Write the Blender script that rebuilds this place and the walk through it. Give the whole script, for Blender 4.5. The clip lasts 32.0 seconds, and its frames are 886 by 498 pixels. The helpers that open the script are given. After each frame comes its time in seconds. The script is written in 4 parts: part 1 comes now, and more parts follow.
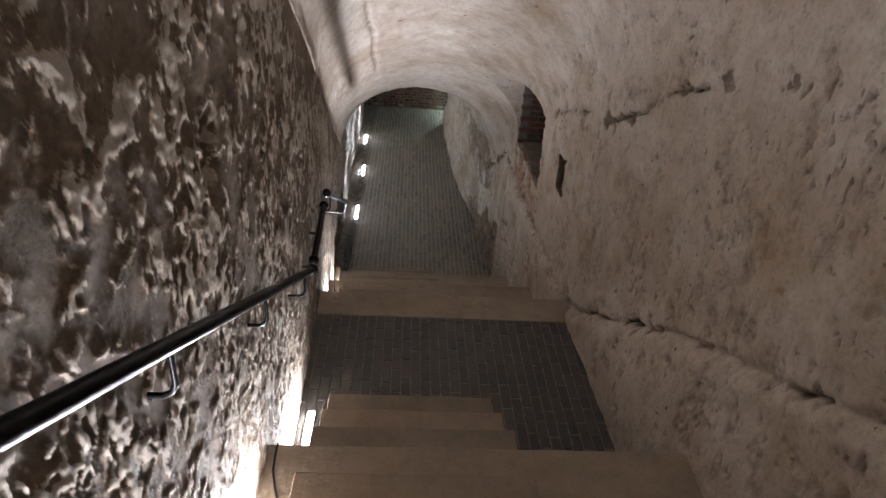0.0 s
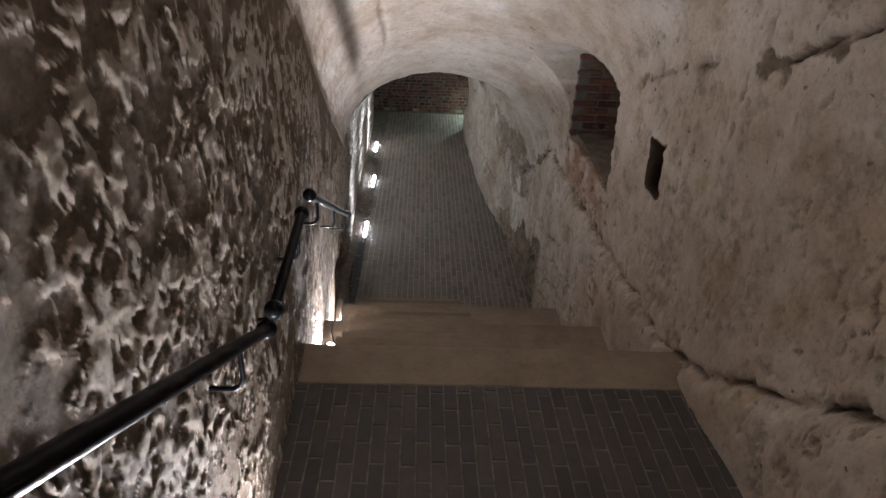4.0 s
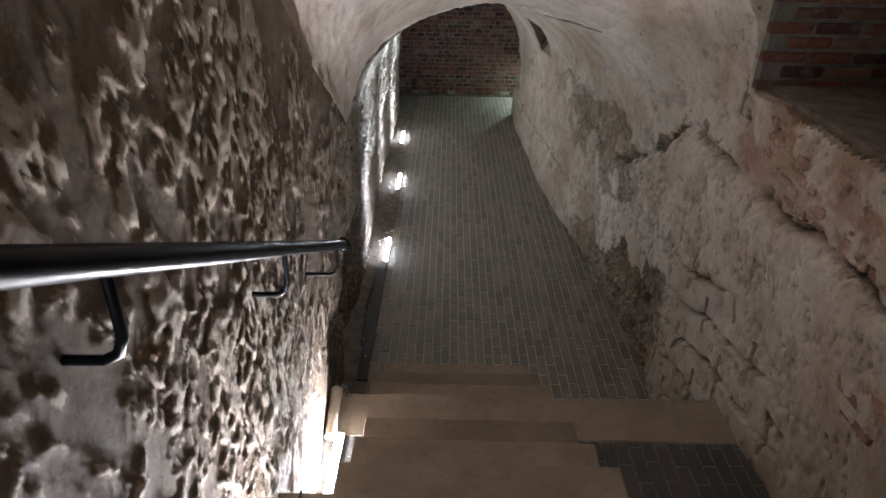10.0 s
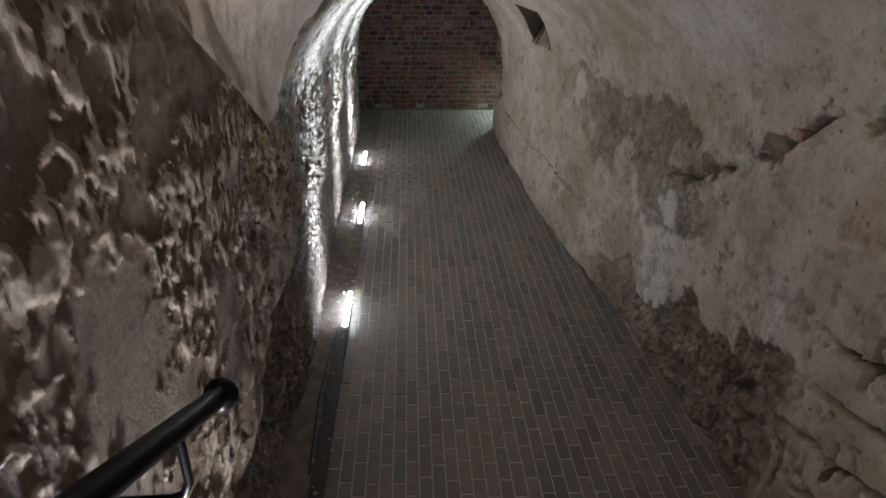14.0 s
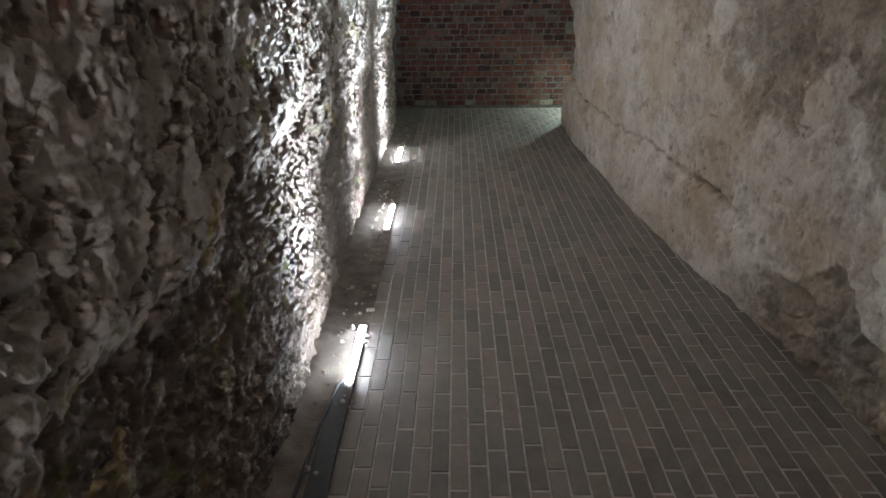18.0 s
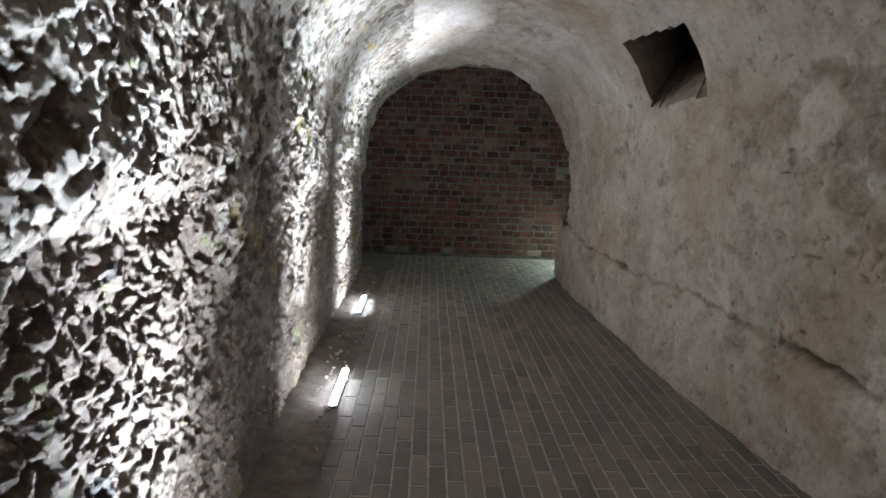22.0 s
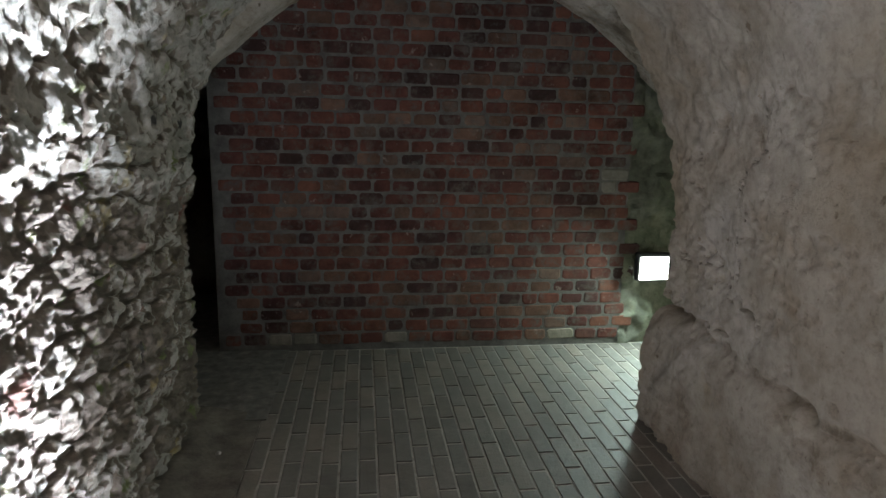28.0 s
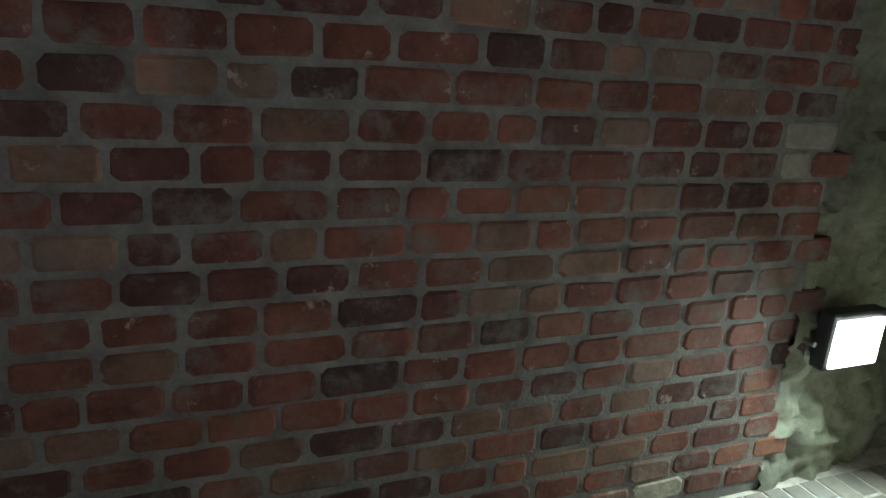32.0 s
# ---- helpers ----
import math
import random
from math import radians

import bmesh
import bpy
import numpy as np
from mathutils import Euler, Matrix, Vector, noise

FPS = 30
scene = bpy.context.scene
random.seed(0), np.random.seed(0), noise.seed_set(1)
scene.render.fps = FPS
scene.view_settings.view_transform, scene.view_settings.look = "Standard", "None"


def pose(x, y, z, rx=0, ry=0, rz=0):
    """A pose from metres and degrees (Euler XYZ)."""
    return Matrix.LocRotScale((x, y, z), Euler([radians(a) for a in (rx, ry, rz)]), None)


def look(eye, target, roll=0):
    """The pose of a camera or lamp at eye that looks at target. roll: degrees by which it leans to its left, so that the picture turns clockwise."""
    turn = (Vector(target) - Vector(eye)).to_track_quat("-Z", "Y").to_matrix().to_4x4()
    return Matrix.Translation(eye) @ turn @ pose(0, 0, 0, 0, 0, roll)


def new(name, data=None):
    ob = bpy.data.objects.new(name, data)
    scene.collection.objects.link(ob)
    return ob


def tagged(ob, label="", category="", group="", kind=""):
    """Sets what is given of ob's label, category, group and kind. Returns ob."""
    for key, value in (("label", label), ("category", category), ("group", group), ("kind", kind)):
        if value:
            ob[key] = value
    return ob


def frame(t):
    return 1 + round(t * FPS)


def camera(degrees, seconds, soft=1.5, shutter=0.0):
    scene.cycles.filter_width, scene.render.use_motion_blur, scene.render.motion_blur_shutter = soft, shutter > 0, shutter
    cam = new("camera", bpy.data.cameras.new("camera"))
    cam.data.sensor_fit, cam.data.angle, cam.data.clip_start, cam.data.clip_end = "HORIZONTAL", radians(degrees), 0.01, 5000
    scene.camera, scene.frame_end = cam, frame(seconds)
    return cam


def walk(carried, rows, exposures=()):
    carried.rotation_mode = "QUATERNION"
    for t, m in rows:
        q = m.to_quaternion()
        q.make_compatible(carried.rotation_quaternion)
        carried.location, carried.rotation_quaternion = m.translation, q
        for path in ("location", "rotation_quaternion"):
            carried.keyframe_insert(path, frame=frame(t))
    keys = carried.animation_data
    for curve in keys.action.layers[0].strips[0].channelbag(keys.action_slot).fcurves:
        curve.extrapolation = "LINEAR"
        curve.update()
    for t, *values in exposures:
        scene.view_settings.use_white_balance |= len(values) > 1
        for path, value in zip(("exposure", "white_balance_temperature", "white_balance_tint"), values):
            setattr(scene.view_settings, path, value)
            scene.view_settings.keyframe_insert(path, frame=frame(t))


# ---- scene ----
cam = camera(69.42, 32.0)
EXPOSURES = [(0, 0.0), (8, 0.06), (12, 0.12), (14, 0.0), (17, 0.2), (19, 0.22), (21, 0.12), (23, -0.3), (25, -0.38), (27, -0.2), (28, 0.0), (29.5, 0.15), (32, 0.35)]
ROWS = [  # seconds, place, turn
    (0, -0.788, 2.697, 5.627, 59.24, -3.92, -1.99),
    (0.5, -0.803, 2.899, 5.536, 57.92, -3.41, -1.67),
    (1, -0.835, 3.119, 5.444, 60.17, -2.12, -5.75),
    (1.5, -0.801, 3.342, 5.279, 61.92, -3.01, -1.06),
    (2, -0.826, 3.570, 5.169, 60.44, -2.02, -0.08),
    (2.5, -0.856, 3.783, 5.048, 61.02, -1.65, -3.36),
    (4.5, -0.850, 4.624, 4.558, 60.80, -2.51, -0.81),
    (5, -0.873, 4.841, 4.436, 61.79, -0.21, -2.15),
    (5.5, -0.929, 5.026, 4.357, 62.43, -2.47, -2.95),
    (6, -0.897, 5.240, 4.220, 64.10, -2.69, 0.89),
    (6.5, -0.935, 5.462, 4.084, 61.88, -0.92, -0.36),
    (7, -0.972, 5.674, 3.971, 60.75, -1.99, -1.72),
    (7.5, -0.946, 5.903, 3.841, 61.20, -3.45, 2.54),
    (8, -0.988, 6.132, 3.711, 62.70, -0.07, -0.99),
    (8.5, -1.012, 6.324, 3.642, 61.35, -2.66, -2.07),
    (9, -0.941, 6.573, 3.548, 65.10, -2.13, 1.71),
    (9.5, -0.991, 6.858, 3.512, 62.46, 0.21, 1.10),
    (10, -0.998, 7.131, 3.505, 60.75, -0.90, 0.79),
    (10.5, -0.982, 7.413, 3.510, 60.26, -2.00, 2.80),
    (11, -1.045, 7.685, 3.495, 59.49, -0.27, -3.51),
    (11.5, -1.063, 7.905, 3.417, 59.05, -1.90, -5.05),
    (12, -1.044, 8.119, 3.307, 59.91, -1.56, 0.55),
    (12.5, -1.103, 8.333, 3.169, 60.14, -2.46, -4.22),
    (13, -1.121, 8.512, 3.075, 61.49, -2.66, -3.77),
    (13.5, -1.090, 8.720, 2.936, 63.67, -1.62, 3.17),
    (14, -1.116, 8.914, 2.807, 62.94, -0.51, -2.80),
    (14.5, -1.170, 9.101, 2.707, 63.93, -1.40, -5.51),
    (16.5, -1.177, 10.061, 2.034, 65.57, -0.46, -4.28),
    (17, -1.136, 10.227, 1.968, 63.99, -1.95, 0.21),
    (17.5, -1.153, 10.416, 1.850, 65.38, -0.76, -0.34),
    (18, -1.142, 10.615, 1.776, 66.30, 0.55, 1.10),
    (18.5, -1.112, 10.756, 1.693, 66.40, 0.66, 8.20),
    (19, -1.174, 10.936, 1.599, 69.19, 0.04, 4.69),
    (19.5, -1.247, 11.118, 1.541, 69.96, -0.98, 2.07),
    (20, -1.202, 11.292, 1.471, 73.92, -0.58, 5.69),
    (20.5, -1.214, 11.452, 1.429, 74.42, -1.85, 7.20),
    (21, -1.206, 11.543, 1.411, 75.40, -1.35, 5.10),
    (21.5, -1.233, 11.709, 1.359, 79.99, -1.49, 0.85),
    (22, -1.206, 11.897, 1.360, 80.52, -2.11, -1.11),
    (22.5, -1.138, 12.179, 1.367, 80.03, -1.97, 0.18),
    (23, -1.162, 12.473, 1.374, 81.95, -0.10, -2.75),
    (23.5, -1.092, 12.780, 1.383, 83.82, -0.06, -3.27),
    (24, -1.074, 13.079, 1.371, 83.30, -1.58, -2.32),
    (24.5, -1.094, 13.411, 1.368, 82.67, -1.12, -4.76),
    (26.5, -1.134, 14.754, 1.335, 81.29, -2.62, -5.78),
    (27, -1.162, 15.094, 1.337, 81.21, -0.60, -6.03),
    (27.5, -1.138, 15.413, 1.342, 80.73, -0.37, -7.03),
    (28, -1.143, 15.750, 1.341, 79.28, -0.96, -7.01),
    (28.5, -1.175, 16.087, 1.354, 78.33, -0.51, -9.89),
    (29, -1.120, 16.425, 1.316, 77.27, -2.24, -9.86),
    (29.5, -1.122, 16.756, 1.260, 76.61, -2.57, -11.90),
    (30, -1.132, 17.084, 1.247, 76.07, -2.12, -15.79),
    (30.5, -1.097, 17.410, 1.251, 75.11, -2.06, -13.87),
    (31, -1.118, 17.716, 1.244, 74.44, -2.05, -17.42),
    (31.5, -1.108, 18.000, 1.208, 74.59, -3.19, -22.07),
    (32, -1.073, 18.296, 1.203, 73.73, -3.27, -20.01),
]
walk(cam, [(t, pose(x, y, z, rx, ry, rz)) for t, x, y, z, rx, ry, rz in ROWS], EXPOSURES)

# ---- world ----
world = bpy.data.worlds.new("world")
scene.world = world
world.use_nodes = True
world.node_tree.nodes["Background"].inputs[0].default_value = (0.0, 0.0, 0.0, 1)


def area_lamp(name, m, sx, sy, watts, colour, spread=180):
    lamp = bpy.data.lights.new(name, "AREA")
    lamp.shape, lamp.size, lamp.size_y, lamp.energy, lamp.color = "RECTANGLE", sx, sy, watts, colour
    lamp.spread = radians(spread)
    ob = new(name, lamp)
    ob.matrix_world = m
    return ob


LED_STAIRS, LED_CORRIDOR = (0.99, 0.94, 0.98), (0.71, 0.84, 1.0)
LED_W_STAIRS, LED_W, FLOOD_W = 62.0, 36.0, 28.0

# plan: heights of the terraces, nosing lines, wall lines
Z_C, Z_B, Z_A, Z_T0, Z_T1, Z_T2 = 0.79, 1.57, 2.26, 2.96, 3.66, 4.36
Y_C, Y_B, Y_A, Y_T0, Y_T1, Y_T2 = 10.135, 8.738, 7.53, 5.097, 3.83, 2.53


def line(y, pts):
    return np.interp(y, [p[0] for p in pts], [p[1] for p in pts])


def x_left(y):
    return line(y, [(0, -1.4), (5, -1.43), (6.5, -1.48), (7.5, -1.52), (8.73, -1.6), (10.1, -1.7), (11.1, -1.745), (14, -1.82), (18.7, -1.86)])


def x_right(y):
    return line(y, [(0, 0.95), (5.6, 0.9), (6.3, 0.86), (7.0, 0.75), (9, 0.73), (11.4, 0.69), (12.4, 0.58), (13.5, 0.49), (14.6, 0.38),
                    (16.4, 0.23), (17.5, 0.16), (18.5, 0.17)])


def spring(y):
    return line(y, [(-1, 9.16), (11.9, 1.93), (12.2, 1.84), (18.7, 1.24)])


def rise(y):
    return line(y, [(-1, 1.05), (11.9, 0.97), (12.2, 0.95), (18.7, 0.87)])


def ground(y):
    return line(y, [(Y_T2, Z_T2), (Y_T2 + .01, Z_T1), (Y_T1, Z_T1), (Y_T1 + .01, Z_T0), (Y_T0, Z_T0), (Y_T0 + .01, Z_A), (Y_A, Z_A), (Y_A + .01, Z_B),
                    (Y_B, Z_B), (Y_B + .01, Z_C), (Y_C, Z_C), (Y_C + .01, 0), (20, 0)])


# ---- noise on grids ----
def lattice(ix, iy, seed):
    h = (ix.astype(np.int64) * 374761393 + iy.astype(np.int64) * 668265263 + seed * 2147483647) & 0xFFFFFFFF
    h = ((h ^ (h >> 13)) * 1274126177) & 0xFFFFFFFF
    h = ((h ^ (h >> 16)) * 2246822519) & 0xFFFFFFFF
    return ((h ^ (h >> 15)) & 0xFFFFFF) / float(0xFFFFFF)


def smooth_noise(x, y, seed):
    ix, iy = np.floor(x), np.floor(y)
    fx, fy = x - ix, y - iy
    fx, fy = fx * fx * (3 - 2 * fx), fy * fy * (3 - 2 * fy)
    a, b = lattice(ix, iy, seed), lattice(ix + 1, iy, seed)
    c, d = lattice(ix, iy + 1, seed), lattice(ix + 1, iy + 1, seed)
    return (a + (b - a) * fx) * (1 - fy) + (c + (d - c) * fx) * fy - 0.5


def fbm(x, y, seed, octaves=4, gain=0.5):
    out, amp = 0, 1.0
    for k in range(octaves):
        out = out + amp * smooth_noise(x * 2 ** k, y * 2 ** k, seed + 17 * k)
        amp *= gain
    return out


def cells(x, y, seed):
    """Distance to the nearest and to the second nearest of scattered points."""
    ix, iy = np.floor(x), np.floor(y)
    d1, d2 = np.full(np.shape(x), 9.0), np.full(np.shape(x), 9.0)
    which = np.zeros(np.shape(x))
    for a in (-1, 0, 1):
        for b in (-1, 0, 1):
            cx, cy = ix + a, iy + b
            px, py = cx + 0.15 + 0.7 * lattice(cx, cy, seed), cy + 0.15 + 0.7 * lattice(cx, cy, seed + 5)
            d = np.hypot(x - px, y - py)
            near = d < d1
            d2 = np.where(near, d1, np.minimum(d2, d))
            which = np.where(near, lattice(cx, cy, seed + 9), which)
            d1 = np.minimum(d1, d)
    return d1, d2, which


def ramp(x, a, b):
    t = np.clip((x - a) / (b - a), 0, 1)
    return t * t * (3 - 2 * t)


# ---- materials ----
def nodes_of(name):
    m = bpy.data.materials.new(name)
    m.use_nodes = True
    t = m.node_tree
    return m, t, t.nodes["Principled BSDF"]


def add(t, kind, **inputs):
    n = t.nodes.new(kind)
    for k, v in inputs.items():
        n.inputs[k.replace("_", " ")].default_value = v
    return n


def noise_tex(t, scale, detail=6, rough=0.6, stretch=None, placed=False):
    co = t.nodes.new("ShaderNodeTexCoord")
    n = add(t, "ShaderNodeTexNoise", Scale=scale, Detail=detail, Roughness=rough)
    if stretch:
        mp = t.nodes.new("ShaderNodeMapping")
        mp.inputs["Scale"].default_value = stretch
        t.links.new(co.outputs["Object"], mp.inputs["Vector"])
        t.links.new(mp.outputs["Vector"], n.inputs["Vector"])
    else:
        where = t.nodes.new("ShaderNodeNewGeometry").outputs["Position"] if placed else co.outputs["Object"]
        t.links.new(where, n.inputs["Vector"])
    return n


def stops(t, source, colours, lo=0.3, hi=0.7):
    r = t.nodes.new("ShaderNodeValToRGB")
    e = r.color_ramp.elements
    while len(e) < len(colours):
        e.new(0.5)
    for k, c in enumerate(colours):
        e[k].position = lo + (hi - lo) * k / max(1, len(colours) - 1)
        e[k].color = (*c, 1)
    t.links.new(source, r.inputs["Fac"])
    return r.outputs["Color"]


def mix(t, fac, a, b, mode="MIX"):
    n = t.nodes.new("ShaderNodeMix")
    n.data_type, n.blend_type = "RGBA", mode
    if isinstance(fac, float):
        n.inputs["Factor"].default_value = fac
    else:
        t.links.new(fac, n.inputs["Factor"])
    t.links.new(a, n.inputs["A"])
    t.links.new(b, n.inputs["B"])
    return n.outputs["Result"]


def bump(t, bsdf, sources, distance=0.01):
    last = None
    for src, strength in sources:
        b = add(t, "ShaderNodeBump", Strength=abs(strength), Distance=distance)
        b.invert = strength < 0
        t.links.new(src, b.inputs["Height"])
        if last:
            t.links.new(last.outputs["Normal"], b.inputs["Normal"])
        last = b
    t.links.new(last.outputs["Normal"], bsdf.inputs["Normal"])


def masonry(name, plaster, rubble, stain, rough=0.9, second=None, flecks=None, relief=0.5, ragged=1.3, fine_scale=42.0, step=0.3, fleck_kind=False, depth=0.014, soft=0.14, earthy=None):
    """Plaster or crust where the mesh's 'bare' attribute is low, rubble where it is high, with stains at two scales."""
    m, t, bsdf = nodes_of(name)
    big, mid, fine = noise_tex(t, 1.3, 6, 0.6), noise_tex(t, 6.0, 10, 0.75), noise_tex(t, fine_scale, 8, 0.72)
    a = stops(t, mid.outputs["Fac"], plaster, 0.32, 0.68)
    b = stops(t, mid.outputs["Fac"], rubble, 0.3, 0.7)
    att = t.nodes.new("ShaderNodeAttribute")
    att.attribute_name = "bare"
    spread, total = t.nodes.new("ShaderNodeMath"), t.nodes.new("ShaderNodeMath")
    spread.operation, total.operation = "MULTIPLY_ADD", "ADD"
    spread.inputs[1].default_value, spread.inputs[2].default_value = ragged, -0.5 * ragged
    t.links.new(fine.outputs["Fac"], spread.inputs[0])
    coarse = noise_tex(t, 11.0, 8, 0.7)
    lumps, field = t.nodes.new("ShaderNodeMath"), t.nodes.new("ShaderNodeMath")
    lumps.operation, field.operation = "MULTIPLY_ADD", "ADD"
    lumps.inputs[1].default_value, lumps.inputs[2].default_value = 0.9 * ragged, -0.45 * ragged
    t.links.new(coarse.outputs["Fac"], lumps.inputs[0])
    t.links.new(lumps.outputs[0], field.inputs[0])
    t.links.new(att.outputs["Fac"], field.inputs[1])
    t.links.new(spread.outputs[0], total.inputs[0])
    t.links.new(field.outputs[0], total.inputs[1])
    worn = stops(t, total.outputs[0], [(0, 0, 0), (1, 1, 1)], 0.5 - soft, 0.5 + soft)
    if earthy:
        att3 = t.nodes.new("ShaderNodeAttribute")
        att3.attribute_name = "earth"
        a = mix(t, att3.outputs["Fac"], a, stops(t, mid.outputs["Fac"], earthy, 0.32, 0.68))
    c = mix(t, worn, a, b)
    if second:
        att2 = t.nodes.new("ShaderNodeAttribute")
        att2.attribute_name = "kind"
        c2 = mix(t, worn, stops(t, mid.outputs["Fac"], second[0], 0.32, 0.68), stops(t, mid.outputs["Fac"], second[1], 0.3, 0.7))
        c = mix(t, att2.outputs["Fac"], c, c2)
    for colour, scale, lo, hi in flecks or ():
        n = noise_tex(t, scale, 4, 0.6)
        f = stops(t, n.outputs["Fac"], [(0, 0, 0), (1, 1, 1)], lo, hi)
        rgb = t.nodes.new("ShaderNodeRGB")
        rgb.outputs[0].default_value = (*colour, 1)
        if second and fleck_kind:
            only = t.nodes.new("ShaderNodeMath")
            only.operation = "MULTIPLY"
            t.links.new(f, only.inputs[0])
            t.links.new(att2.outputs["Fac"], only.inputs[1])
            f = only.outputs[0]
        c = mix(t, f, c, rgb.outputs[0])
    s = stops(t, big.outputs["Fac"], stain, 0.38, 0.66)
    c = mix(t, 0.8, c, s, "MULTIPLY")
    f = stops(t, fine.outputs["Fac"], [(0.72, 0.71, 0.7), (1, 1, 1), (1, 1, 1)], 0.35, 0.65)
    c = mix(t, 0.8, c, f, "MULTIPLY")
    t.links.new(c, bsdf.inputs["Base Color"])
    bsdf.inputs["Roughness"].default_value = rough
    bsdf.inputs["Specular IOR Level"].default_value = 0.25
    grain = noise_tex(t, 130.0, 5, 0.8)
    bump(t, bsdf, [(worn, -step), (fine.outputs["Fac"], relief), (grain.outputs["Fac"], relief * 0.6)], depth)
    return m


def plain(name, colours, scale, rough, metal=0.0, bumps=0.3, stretch=None, spec=0.4):
    m, t, bsdf = nodes_of(name)
    n, f = noise_tex(t, scale, 7, 0.65, stretch), noise_tex(t, scale * 9, 4, 0.7)
    c = stops(t, n.outputs["Fac"], colours, 0.33, 0.67)
    c = mix(t, 0.5, c, stops(t, f.outputs["Fac"], [(0.75, 0.75, 0.75), (1, 1, 1)], 0.35, 0.6), "MULTIPLY")
    t.links.new(c, bsdf.inputs["Base Color"])
    bsdf.inputs["Roughness"].default_value, bsdf.inputs["Metallic"].default_value = rough, metal
    bsdf.inputs["Specular IOR Level"].default_value = spec
    if bumps:
        bump(t, bsdf, [(n.outputs["Fac"], bumps * 0.6), (f.outputs["Fac"], bumps)], 0.006)
    return m


def pieces(name, colours, per_island, rough=0.85, dirt=((0.7, 0.7, 0.7), (1, 1, 1)), scale=9.0, spec=0.25, smear=None):
    """Bricks: a colour a piece, with dirt and grain over it."""
    m, t, bsdf = nodes_of(name)
    if per_island:
        g = t.nodes.new("ShaderNodeNewGeometry")
        rnd = g.outputs["Random Per Island"]
    else:
        rnd = t.nodes.new("ShaderNodeObjectInfo").outputs["Random"]
    r = t.nodes.new("ShaderNodeValToRGB")
    r.color_ramp.interpolation = "CONSTANT"
    e = r.color_ramp.elements
    while len(e) < len(colours):
        e.new(0.5)
    for k, c in enumerate(colours):
        e[k].position, e[k].color = k / len(colours), (*c, 1)
    t.links.new(rnd, r.inputs["Fac"])
    n, f = noise_tex(t, scale, 8, 0.7, placed=True), noise_tex(t, scale * 7, 5, 0.7, placed=True)
    c = mix(t, 0.9, r.outputs["Color"], stops(t, n.outputs["Fac"], dirt, 0.35, 0.65), "MULTIPLY")
    c = mix(t, 0.6, c, stops(t, f.outputs["Fac"], [(0.7, 0.7, 0.7), (1, 1, 1), (1.0, 1.0, 1.0)], 0.3, 0.65), "MULTIPLY")
    if smear:
        wipe = noise_tex(t, scale * 1.7, 7, 0.75, placed=True)
        rgb = t.nodes.new("ShaderNodeRGB")
        rgb.outputs[0].default_value = (*smear[0], 1)
        c = mix(t, stops(t, wipe.outputs["Fac"], [(0, 0, 0), (smear[1],) * 3], 0.5, 0.66), c, rgb.outputs[0])
        lime, white = noise_tex(t, scale * 3.1, 5, 0.7, placed=True), t.nodes.new("ShaderNodeRGB")
        white.outputs[0].default_value = (0.33, 0.26, 0.225, 1)
        c = mix(t, stops(t, lime.outputs["Fac"], [(0, 0, 0), (0.7, 0.7, 0.7)], 0.63, 0.7), c, white.outputs[0])
    t.links.new(c, bsdf.inputs["Base Color"])
    bsdf.inputs["Roughness"].default_value = rough
    bsdf.inputs["Specular IOR Level"].default_value = spec
    bump(t, bsdf, [(n.outputs["Fac"], 0.3), (f.outputs["Fac"], 0.5)], 0.006)
    return m


def glow(name, colour, strength):
    m, t, bsdf = nodes_of(name)
    bsdf.inputs["Base Color"].default_value = (0.8, 0.8, 0.8, 1)
    bsdf.inputs["Emission Color"].default_value = (*colour, 1)
    bsdf.inputs["Emission Strength"].default_value = strength
    return m


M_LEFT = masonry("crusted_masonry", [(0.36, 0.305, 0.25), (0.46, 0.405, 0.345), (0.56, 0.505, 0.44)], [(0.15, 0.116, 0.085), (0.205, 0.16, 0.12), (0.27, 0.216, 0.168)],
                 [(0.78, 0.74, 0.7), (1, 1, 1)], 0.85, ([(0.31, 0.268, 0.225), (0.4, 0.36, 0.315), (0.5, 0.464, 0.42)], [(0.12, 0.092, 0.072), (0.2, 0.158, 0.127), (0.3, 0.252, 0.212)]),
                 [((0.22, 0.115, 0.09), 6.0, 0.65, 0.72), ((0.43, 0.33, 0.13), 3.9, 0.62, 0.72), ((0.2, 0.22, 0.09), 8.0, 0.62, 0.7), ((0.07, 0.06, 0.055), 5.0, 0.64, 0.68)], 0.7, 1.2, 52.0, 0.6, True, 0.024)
PLASTER = [(0.47, 0.41, 0.35), (0.64, 0.585, 0.53), (0.72, 0.67, 0.62)]
RUBBLE = [(0.11, 0.089, 0.069), (0.25, 0.208, 0.166), (0.43, 0.37, 0.305)]
